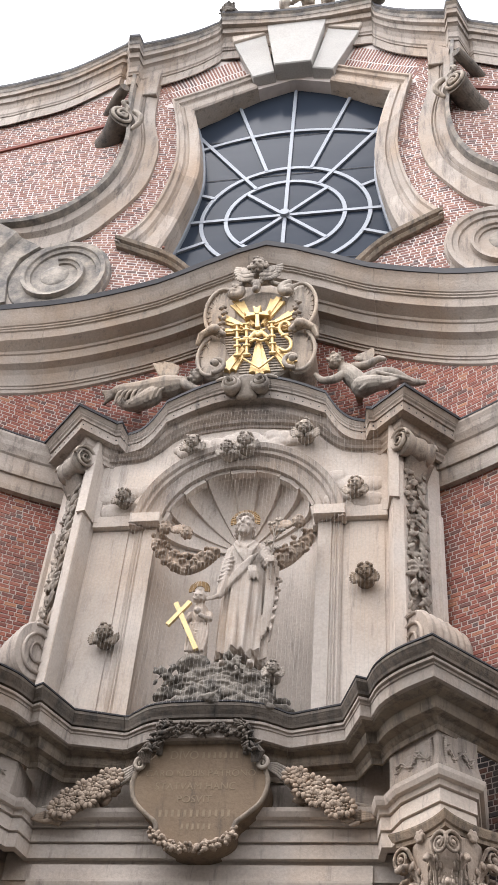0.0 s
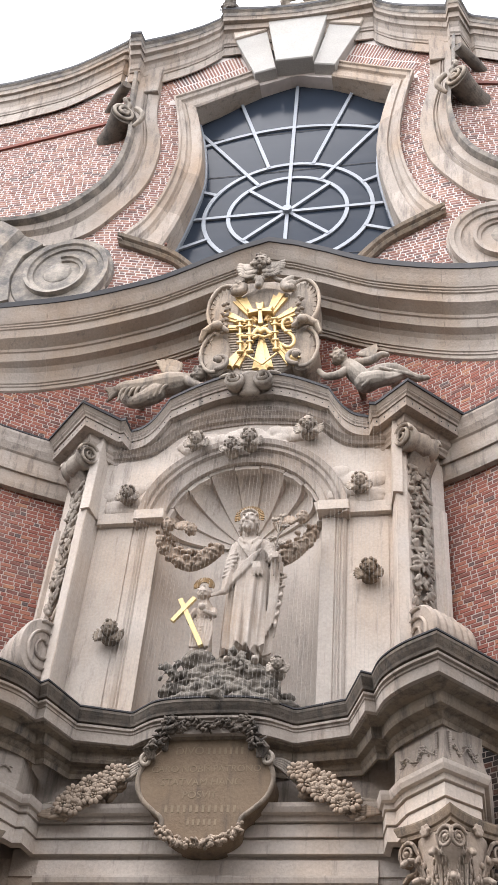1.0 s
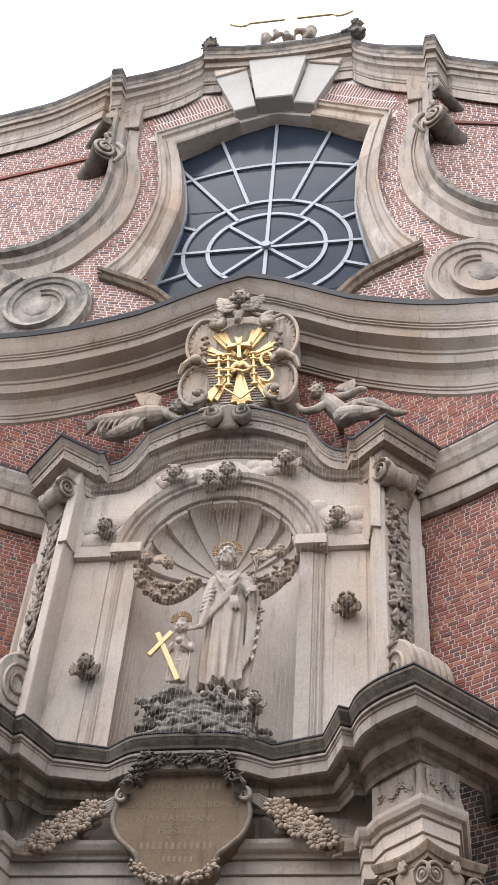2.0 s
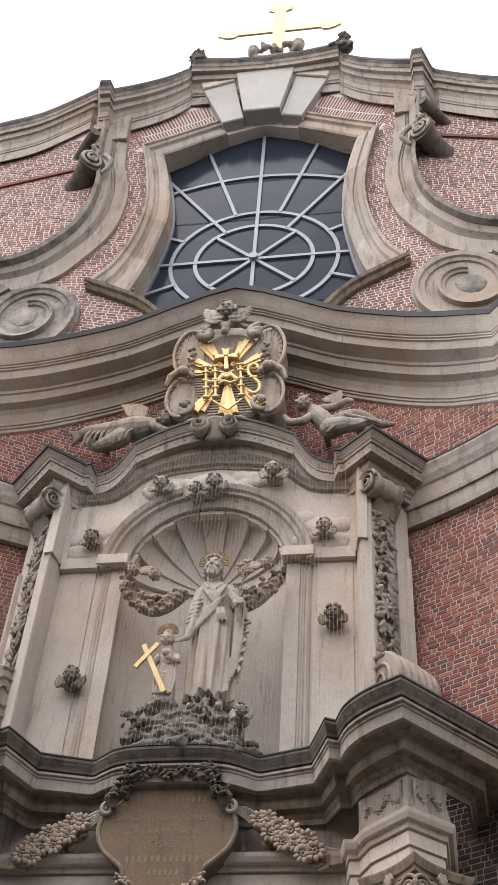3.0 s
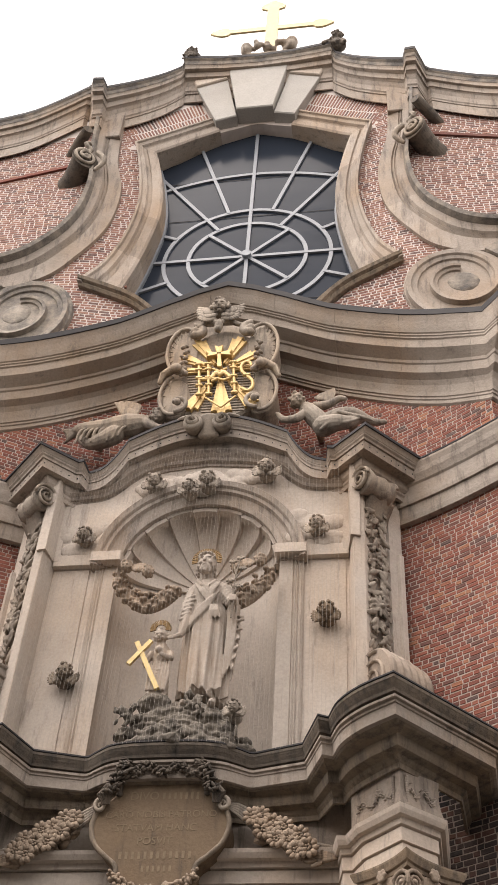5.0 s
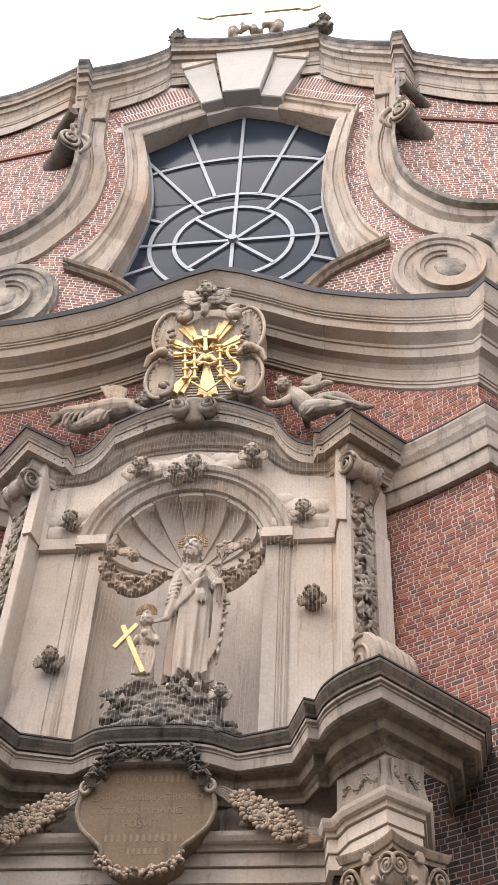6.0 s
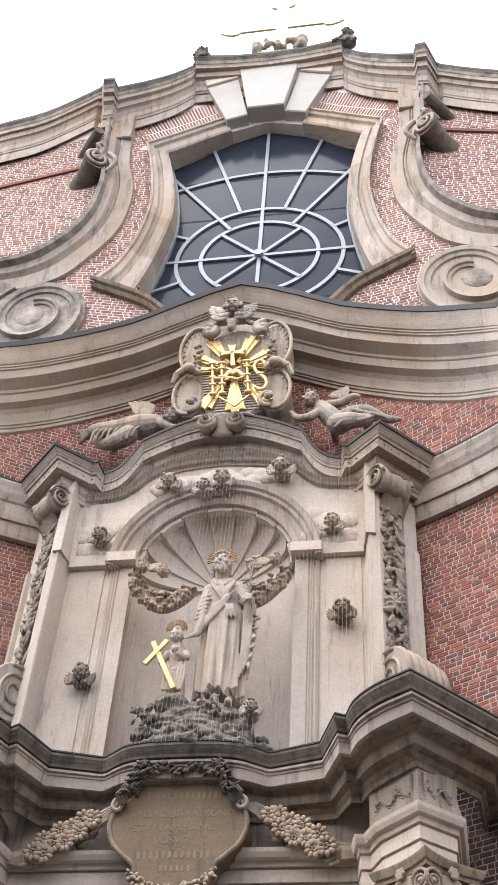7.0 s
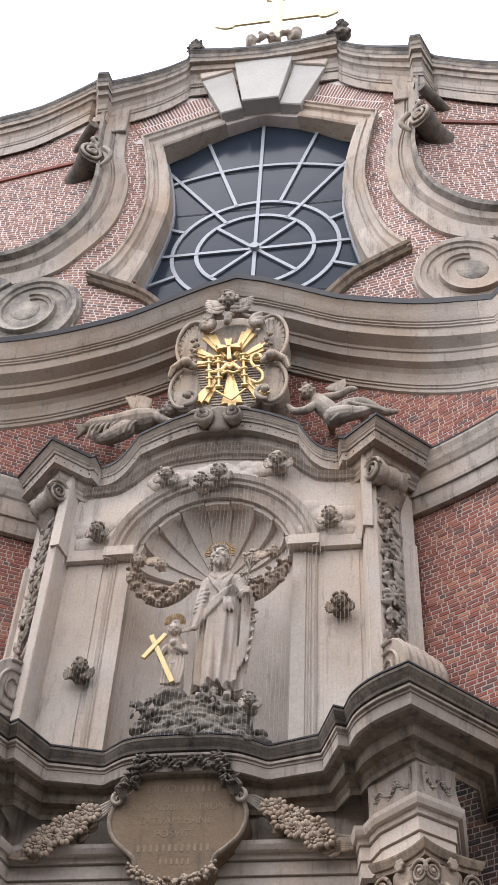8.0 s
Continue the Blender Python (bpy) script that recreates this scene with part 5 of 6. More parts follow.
clouds("cloud_relief", [((-0.72, 10.0), (-0.2, 10.12), 12), ((-0.2, 10.1), (0.3, 10.12), 12), ((0.3, 10.12), (0.62, 10.12), 9), ((-0.3, 9.98), (0.4, 10.0), 10)], 8.64, 60, "carved cloud relief over the niche arch", PALE, (0.05, 0.1), 0.6)
for x, z, r, k in ((-0.53, 9.96, 0.085, 1), (0.04, 9.95, 0.085, 2), (0.66, 10.08, 0.092, 3)):
    cherub("cherub_head", x, 8.53, z, r, 70 + k, CARVED, "dark carved winged cherub head above the arch", "cherub heads")
cherub("cherub_head", -0.15, 8.53, 9.86, 0.07, 74, CARVED, "dark carved winged cherub head above the arch", "cherub heads")
cherub("cherub_head", -1.14, 8.62, 7.62, 0.085, 81, WORN, "dark carved winged cherub head on the plain panel", "cherub heads")
cherub("cherub_head", 1.29, 8.62, 8.22, 0.085, 82, WORN, "dark carved winged cherub head on the plain panel", "cherub heads")


def swag(s):
    rnd = random.Random(90 + s)
    bm = bmesh.new()
    for k in range(110):
        t = k / 109
        x = s * (0.76 - 0.60 * t)
        z = 8.74 - 0.40 * math.sin(math.pi * min(1, 0.08 + 0.72 * t)) + 0.02
        w = 0.055 + 0.055 * math.sin(math.pi * (0.15 + 0.75 * t))
        blob(bm, (x + rnd.uniform(-w, w) * 0.5, 8.52 + rnd.uniform(-0.07, 0.02), z + rnd.uniform(-w, w)), (rnd.uniform(0.025, 0.05), 0.035, rnd.uniform(0.014, 0.028)), (0, rnd.uniform(-35, 35), 0), 1)
    for k in range(26):
        t = k / 25
        blob(bm, (s * (0.76 - 0.60 * t), 8.54, 8.75 - 0.40 * math.sin(math.pi * min(1, 0.08 + 0.72 * t))), (0.06, 0.07, 0.07 + 0.03 * math.sin(math.pi * t)), sub=1)
    for x, z in ((s * 0.66, 8.76), (s * 0.44, 8.68)):
        head(bm, (x, 8.42, z), 0.066, rnd)
    wing(bm, (s * 0.54, 8.44, 8.68), 80, 0.16, 0.16, 6, 70, s)
    return carve("swag", bm, CARVED_BROWN, "brown carved cloud swag with small heads in the niche", "swag", 0.007, "niche swags", 0)


CARVED_BROWN = stone("brown_carved_stone", (0.42, 0.33, 0.25), (0.31, 0.24, 0.18), (0.12, 0.095, 0.073), 0.04, 0.5, 0.0)
for s in (-1, 1):
    swag(s)


# reclining winged figures on the pediment
def reclining(s):
    rnd = random.Random(100 + s)
    bm = bmesh.new()
    def roll(line, radii):
        """A smooth limb with rounded ends."""
        tube(bm, spline(line, 4), [radii[min(int(i / 4), len(radii) - 1)] + (radii[min(int(i / 4) + 1, len(radii) - 1)] - radii[min(int(i / 4), len(radii) - 1)]) * (i % 4) / 4 for i in range(4 * (len(line) - 1) + 1)], 14)
        blob(bm, line[0], radii[0])
        blob(bm, line[-1], radii[-1])
    if s > 0:
        head(bm, (0.937, 8.68, 11.337), 0.10, rnd, 0.3)
        roll([(0.995, 8.74, 11.327), (1.042, 8.75, 11.276)], [0.045, 0.05])
        roll([(1.048, 8.75, 11.237), (1.135, 8.74, 11.108), (1.233, 8.76, 10.976)], [0.10, 0.115, 0.115])
        roll([(1.031, 8.72, 11.16), (0.921, 8.68, 11.035), (0.797, 8.67, 11.021), (0.718, 8.68, 11.127)], [0.055, 0.05, 0.042, 0.03])
        roll([(1.13, 8.78, 11.325), (1.281, 8.76, 11.325), (1.41, 8.74, 11.394), (1.48, 8.73, 11.375)], [0.055, 0.05, 0.04, 0.028])
        wing(bm, (1.11, 8.86, 11.527), 10, 0.34, 0.34, 9, 55, 1)
        roll([(1.234, 8.74, 10.945), (1.38, 8.68, 10.927), (1.523, 8.7, 10.944), (1.667, 8.72, 11.011)], [0.125, 0.10, 0.075, 0.04])
        roll([(1.277, 8.8, 11.066), (1.406, 8.76, 11.118), (1.563, 8.76, 11.133), (1.706, 8.8, 11.084)], [0.115, 0.10, 0.085, 0.06])
        roll([(1.706, 8.8, 11.084), (1.817, 8.82, 11.048), (1.915, 8.82, 11.045)], [0.055, 0.045, 0.03])
        for k in range(7):
            t = k / 6
            a, c = Vector((1.381, 8.68, 11.126)), Vector((1.66, 8.68, 11.012))
            p = a.lerp(c, t)
            roll([p, p + Vector((0.05, -0.02, -0.05)), p + Vector((0.13, 0.0, -0.09))], [0.012, 0.022, 0.01])
        roll([(1.216, 8.67, 10.827), (1.322, 8.63, 10.889), (1.486, 8.64, 10.883), (1.67, 8.68, 10.989)], [0.02, 0.028, 0.025, 0.012])
        blob(bm, (1.157, 9.06, 11.309), (0.06, 0.32, 0.045))
        blob(bm, (1.55, 9.0, 11.246), (0.06, 0.28, 0.045))
    else:
        head(bm, (-0.649, 8.64, 11.167), 0.10, rnd, -0.4)
        roll([(-0.759, 8.72, 11.216), (-0.818, 8.74, 11.212)], [0.05, 0.055])
        roll([(-0.86, 8.75, 11.173), (-0.998, 8.74, 11.135), (-1.181, 8.76, 11.142)], [0.12, 0.155, 0.14])
        roll([(-0.838, 8.7, 11.171), (-0.705, 8.66, 11.037), (-0.573, 8.64, 10.956)], [0.06, 0.05, 0.036])
        wing(bm, (-1.0, 8.790, 11.235), 98, 0.52, 0.34, 7, 46, 1)
        roll([(-0.99, 8.80, 11.20), (-1.0, 8.80, 11.36), (-1.02, 8.82, 11.52)], [0.075, 0.055, 0.02])
        roll([(-1.178, 8.75, 11.131), (-1.374, 8.74, 11.108), (-1.593, 8.78, 11.156), (-1.721, 8.82, 11.115)], [0.13, 0.115, 0.085, 0.04])
        roll([(-1.152, 8.72, 10.988), (-1.274, 8.72, 10.906), (-1.438, 8.76, 10.901), (-1.582, 8.8, 11.049)], [0.115, 0.10, 0.07, 0.05])
        for k in range(9):
            t = k / 8
            a, c = Vector((-1.045, 8.64, 10.981)), Vector((-1.547, 8.68, 11.015))
            p = a.lerp(c, t)
            roll([p + Vector((0.05, 0.01, 0.07)), p + Vector((0.0, -0.015, 0.0)), p + Vector((-0.04, 0.01, -0.09 - 0.03 * (k % 3)))], [0.010, 0.020, 0.012])
        for k in range(5):
            roll([Vector((-1.634, 8.78, 11.128)), Vector((-1.706, 8.8, 11.124)) + Vector((-0.02 * k, 0, 0.03 * (k - 2))), Vector((-1.768, 8.84, 11.093)) + Vector((0.02 * k, 0, 0.03 * (k - 2)))], [0.045, 0.03, 0.014])
        blob(bm, (-1.065, 9.06, 11.386), (0.06, 0.32, 0.045))
        blob(bm, (-1.472, 9.0, 11.274), (0.06, 0.28, 0.045))
    return carve("reclining_figure", bm, CARVED, "weathered carved winged figure reclining above the pediment", "statue", 0.007, "pediment figures", 2)


for s in (-1, 1):
    reclining(s)


# the gilded emblem in its scrolled frame
emblem = thing("emblem", "scrolled stone shield with gilded rays and letters", "emblem")
EC = Vector((0.03, 8.62, 11.84))
bm = slab([(EC.x + 0.60 * math.cos(t) * (1 - 0.12 * math.sin(t)), EC.z + 0.80 * math.sin(t)) for t in (2 * math.pi * i / 36 for i in range(36))], 8.62, 9.35, 0.03)
shield = part("shield", bm, CARVED, emblem)
bm = bmesh.new()
box(bm, (-0.45, 8.75, 11.0), (0.5, 9.35, 12.9))
part("backing", bm, CARVED, emblem)


for s in (-1, 1):
    X = lambda x: EC.x + s * x
    def scroll_line(cx, cz, r0, a0, a1, r1, n=26):
        return [(X(cx + (r0 + (r1 - r0) * i / n) * math.cos(a0 + (a1 - a0) * i / n)), 8.53 - 0.03 * i / n, cz + (r0 + (r1 - r0) * i / n) * math.sin(a0 + (a1 - a0) * i / n)) for i in range(n + 1)]
    def lobe(name, cx, cz, rx, rz, a0, a1, ribs):
        """A hollow shell with a rolled rim and fluting."""
        dish = [(X(cx + rx * math.cos(t)), cz + rz * math.sin(t)) for t in (2 * math.pi * i / 30 for i in range(30))]
        shell = part(name, slab(dish, 8.60, 8.9, 0.04), CARVED, emblem)
        bm = bmesh.new()
        n = 30
        pts = [(X(cx + rx * math.cos(a0 + (a1 - a0) * i / n)), 8.57, cz + rz * math.sin(a0 + (a1 - a0) * i / n)) for i in range(n + 1)]
        tube(bm, pts, [0.022] * (n + 1))
        carve("shell_rim", bm, CARVED, "", "", 0, parent=shell)
        for k in range(ribs):
            a = a0 + (a1 - a0) * (k + 0.5) / ribs
            bm = bmesh.new()
            limb(bm, [(X(cx + 0.62 * rx * math.cos(a)), 8.605, cz + 0.62 * rz * math.sin(a)), (X(cx + 0.90 * rx * math.cos(a)), 8.592, cz + 0.90 * rz * math.sin(a))], [0.006, 0.010])
            part("flute", bm, CARVED, shell, smooth=True)
    lobe("upper_shell", 0.47, 12.24, 0.20, 0.42, -1.5, 2.5, 14)
    lobe("lower_shell", 0.50, 11.44, 0.18, 0.33, 1.3, -1.9, 4)
    bm = bmesh.new()
    tube(bm, scroll_line(0.34, 12.50, 0.13, 1.4, 5.2, 0.05), [0.055] * 27)
    blob(bm, (X(0.34), 8.5, 12.5), 0.06)
    carve("upper_curl", bm, CARVED, "", "", 0.011, parent=emblem, smooth=1)
    bm = bmesh.new()
    tube(bm, scroll_line(0.44, 11.24, 0.13, -1.3, -6.4, 0.03), [0.028] * 27)
    blob(bm, (X(0.44), 8.5, 11.24), 0.045)
    carve("lower_curl", bm, CARVED, "", "", 0, parent=emblem)
    bm = bmesh.new()
    limb(bm, [(X(0.40), 8.52, 11.76), (X(0.52), 8.50, 11.84), (X(0.66), 8.54, 11.78), (X(0.70), 8.56, 11.66)], [0.04, 0.065, 0.05, 0.03])
    blob(bm, (X(0.50), 8.46, 11.80), (0.07, 0.05, 0.06))
    carve("middle_leaf", bm, CARVED, "", "", 0, parent=emblem)
    bm = bmesh.new()
    for k in range(12):
        blob(bm, (X(0.44 + 0.03 * math.sin(k * 2)), 8.55 - 0.02 * (k % 2), 12.30 - 0.05 * k), (0.045, 0.03, 0.022), (0, 35 * (-1) ** k, 0), 1)
    carve("leaf_drop", bm, CARVED, "", "", 0, parent=emblem)
rnd = random.Random(77)
bm = bmesh.new()
head(bm, (-0.02, 8.44, 12.87), 0.125, rnd)
for s in (-1, 1):
    wing(bm, (-0.02 + s * 0.08, 8.47, 12.82), -20, 0.27, 0.36, 8, 100, s)
    wing(bm, (-0.02 + s * 0.06, 8.45, 12.74), -45, 0.24, 0.28, 7, 70, s)
    limb(bm, [(-0.02 + s * 0.04, 8.46, 12.60), (-0.02 + s * 0.13, 8.47, 12.68), (-0.02 + s * 0.20, 8.49, 12.60), (-0.02 + s * 0.34, 8.52, 12.57)], [0.04, 0.04, 0.035, 0.028])
    for k in range(5):
        blob(bm, (-0.02 + s * (0.04 + 0.03 * k), 8.45, 12.74 - 0.012 * k), (0.03, 0.03, 0.02), (0, s * 40, 0), 1)
blob(bm, (-0.02, 8.47, 12.56), (0.055, 0.06, 0.11))
blob(bm, (-0.02, 8.44, 12.45), (0.05, 0.05, 0.05))
carve("crown_head", bm, CARVED, "carved winged head on top", "", 0, parent=emblem)
GY0 = 8.60


def lean(x, z):
    """The gilded work leans a little to one side."""
    return EC.x + x - 0.09 * z, EC.z + z


def gilded_ray(deg, r0, r1, w):
    """A flaring bundle of three gilded rays with a notched end."""
    for dk in (-1, 0, 1):
        a = math.radians(deg + dk * math.degrees(w / r1) * 0.62)
        d, n = Vector((math.cos(a), math.sin(a))), Vector((-math.sin(a), math.cos(a)))
        q = r1 * (1 - 0.06 * abs(dk))
        pts = [d * r0 + n * 0.008, d * q + n * w * 0.36, d * (q - 0.02), d * q - n * w * 0.36, d * r0 - n * 0.008]
        part("gilded_ray", slab([lean(p.x, p.y) for p in pts], GY0 - 0.02 - 0.014 * (dk == 0), GY0 + 0.05, 0.005), GOLD, shield)


for deg, r1, w in ((66, 0.66, 0.10), (114, 0.66, 0.10), (33, 0.54, 0.085), (147, 0.54, 0.085), (6, 0.48, 0.06), (174, 0.46, 0.06), (-60, 0.76, 0.10), (-90, 0.76, 0.13), (-120, 0.76, 0.10)):
    gilded_ray(deg, 0.13, r1, w)


def gilded_line(pts, r=0.026):
    bm = bmesh.new()
    limb(bm, [(lean(x, z)[0], GY0 - 0.06, lean(x, z)[1]) for x, z in pts], [r] * len(pts))
    carve("gilded_letter", bm, GOLD, "", "", 0.009, parent=shield, smooth=1)


def gilded_knop(x, z, w=0.024):
    bm = bmesh.new()
    for q in (-1.1, 0, 1.1):
        px, pz = lean(x + q * w, z)
        blob(bm, (px, GY0 - 0.065, pz), (w, 0.03, 0.026), sub=1)
    carve("gilded_knop", bm, GOLD, "", "", 0.009, parent=shield, smooth=1)


# the cross with flared ends
for pts in ([(-0.028, 0.0), (-0.022, 0.20), (-0.05, 0.40), (0, 0.37), (0.05, 0.40), (0.022, 0.20), (0.028, 0.0)], [(-0.15, 0.20), (-0.13, 0.245), (-0.16, 0.30), (0, 0.262), (0.16, 0.30), (0.13, 0.245), (0.15, 0.20), (0, 0.228)]):
    part("gilded_cross", slab([lean(x, z) for x, z in pts], GY0 - 0.085, GY0 + 0.02, 0.008), GOLD, shield)
# the letters, like bound rods
for x in (-0.245, -0.135, 0.165):
    gilded_line([(x, -0.45), (x, 0.06)], 0.022)
    for z in (-0.46, -0.30, -0.17, -0.02, 0.08):
        gilded_knop(x, z)
gilded_line([(-0.245, -0.19), (-0.06, -0.19)])
gilded_line([(-0.10, -0.18), (-0.04, -0.08), (0.0, -0.13), (0.05, -0.08), (0.12, -0.18)], 0.032)
gilded_line([(-0.09, -0.23), (-0.03, -0.19), (0.04, -0.23), (0.11, -0.2)], 0.022)
gilded_line([(-0.08, -0.02), (0.08, -0.10)], 0.018)
gilded_line([(0.08, -0.02), (-0.08, -0.10)], 0.018)
gilded_line([(p.x, p.z) for p in spline([(0.375, 0, 0.0), (0.36, 0, 0.06), (0.30, 0, 0.07), (0.255, 0, 0.0), (0.265, 0, -0.10), (0.32, 0, -0.18), (0.375, 0, -0.27), (0.37, 0, -0.38), (0.31, 0, -0.44), (0.25, 0, -0.39)], 3)], 0.025)
gilded_knop(0.315, -0.17, 0.026)
gilded_line([(-0.17, -0.52), (0, -0.69), (0.17, -0.52)], 0.016)
# stone ribs across the shield behind the gilding
for k in range(15):
    z = -0.68 + 0.045 * k
    w = 0.40 * math.sqrt(max(0.05, 1 - (z / 0.85) ** 2))
    a, c = lean(-w, z), lean(w, z)
    part("shield_rib", slab([(a[0], a[1]), (c[0], c[1]), (c[0], c[1] + 0.02), (a[0], a[1] + 0.02)], 8.608, 8.64, 0.003), CARVED, shield)

# ---- cartouche under the niche with its inscription ----
cart = thing("cartouche", "brown stone cartouche with an incised inscription and scrolled edge", "cartouche")
outline = [(0.30, 6.42), (0.40, 6.24), (0.50, 6.14), (0.555, 5.98), (0.51, 5.82), (0.40, 5.71), (0.32, 5.64), (0.29, 5.53), (0.16, 5.45), (0, 5.42)]
outline = [(p.x, p.z) for p in spline([(x, 0, z) for x, z in outline], 4)]
poly = outline + [(-x, z) for x, z in reversed(outline[:-1])]
CART = stone("brown_stone", (0.21, 0.15, 0.095), (0.155, 0.108, 0.07), (0.07, 0.055, 0.042), 0.02, 0.5, 0.0)
plate = part("plate", slab(poly, 8.30, 8.62, 0.02), CART, cart)
bm = bmesh.new()
tube(bm, [(x, 8.30, z) for x, z in outline[6:28]], [0.020] * 22)
part("rim", bm, WORN, cart, smooth=True)
bm = bmesh.new()
tube(bm, [(-x, 8.30, z) for x, z in outline[6:28]], [0.020] * 22)
part("rim", bm, WORN, cart, smooth=True)
for s in (-1, 1):
    pts = [(s * (0.50 + 0.055 * (1 - i / 30) * math.cos(2.2 - i * 0.36)), 8.27, 6.13 + 0.06 * (1 - i / 30) * math.sin(2.2 - i * 0.36)) for i in range(28)]
    bm = bmesh.new()
    tube(bm, pts, [0.022 - 0.0004 * i for i in range(28)])
    carve("ear_scroll", bm, CARVED, "", "", 0, parent=cart)
    bm = bmesh.new()
    limb(bm, [(s * 0.36, 8.29, 6.24), (s * 0.37, 8.27, 6.36), (s * 0.31, 8.26, 6.45)], [0.03, 0.045, 0.04])
    for k in range(10):
        blob(bm, (s * (0.34 + random.Random(k).uniform(-0.06, 0.05)), 8.22, 6.34 + 0.015 * k), (0.04, 0.03, 0.025), (0, 40 * s, 0), 1)
    for k in range(60):
        q = random.Random(200 + k)
        t = q.random()
        blob(bm, (s * (0.30 + 0.14 * t + q.uniform(-0.05, 0.05)), 8.20 + q.uniform(-0.03, 0.03), 6.48 - 0.27 * t + q.uniform(-0.03, 0.03)), (q.uniform(0.025, 0.05), 0.02, q.uniform(0.008, 0.016)), (q.uniform(-30, 30), q.uniform(-80, 80), 0), 1)
    for k in range(5):
        limb(bm, [(s * (0.40 + 0.014 * k), 8.22, 6.27), (s * (0.43 + 0.02 * k), 8.22, 6.20), (s * (0.425 + 0.012 * k), 8.24, 6.13)], [0.016, 0.018, 0.01])
    carve("ear_leaf", bm, GRIME, "dark carved leaves beside the plate", "", 0, parent=cart)
rnd = random.Random(14)
bm = bmesh.new()
for k in range(130):
    a = math.radians(200 + 140 * k / 129)
    blob(bm, (0.34 * math.cos(a) + rnd.uniform(-0.03, 0.03), 8.26 + rnd.uniform(-0.02, 0.03), 5.62 + 0.20 * math.sin(a) + rnd.uniform(-0.035, 0.035)), (rnd.uniform(0.014, 0.035), 0.02, rnd.uniform(0.012, 0.025)), (0, rnd.uniform(-70, 70), 0), 1)
carve("flower_rim", bm, CARVED_BROWN, "carved flowers along the foot", "", 0, parent=cart)
bm = bmesh.new()
for k in range(110):
    x = -0.36 + 0.72 * (k % 60) / 59
    blob(bm, (x, 8.20 + rnd.uniform(-0.03, 0.03), 6.46 - 0.07 * abs(math.sin(3 * math.pi * k / 59)) + rnd.uniform(-0.05, 0.03)), (rnd.uniform(0.02, 0.04), 0.02, rnd.uniform(0.008, 0.015)), (rnd.uniform(-30, 30), rnd.uniform(-70, 70), 0), 1)
carve("top_leafwork", bm, GRIME, "dark carved leafwork along the top", "", 0, parent=cart)
INK = plain("incised_letters", (0.25, 0.186, 0.118), 0.8, 0, 20, 0.6)


def letters(text, x, z, size, parent):
    cu = bpy.data.curves.new("lettering", "FONT")
    cu.body, cu.size, cu.align_x, cu.extrude = text, size, "CENTER", 0.0015
    cu.materials.append(INK)
    ob = new("lettering", cu)
    ob.matrix_world = pose(x, 8.2985, z, 90, 0, 0)
    ob.parent = parent
    return ob


def bars(x, z, w, n, h, parent):
    for k in range(n):
        bm = bmesh.new()
        step = w / n
        box(bm, (x - w / 2 + k * step, 8.2975, z), (x - w / 2 + k * step + step * 0.42, 8.31, z + h * 0.9))
        part("letter_bar", bm, INK, parent)


letters("DIVO", -0.15, 6.19, 0.10, plate)
bars(0.16, 6.19, 0.32, 7, 0.066, plate)
letters("CARO NOBIS PATRONO", 0, 6.035, 0.082, plate)
letters("STATVAM HANC", -0.03, 5.92, 0.088, plate)
letters("POSVIT", -0.03, 5.81, 0.088, plate)
bars(0, 5.69, 0.60, 12, 0.066, plate)
bars(0.02, 5.585, 0.26, 6, 0.055, plate)


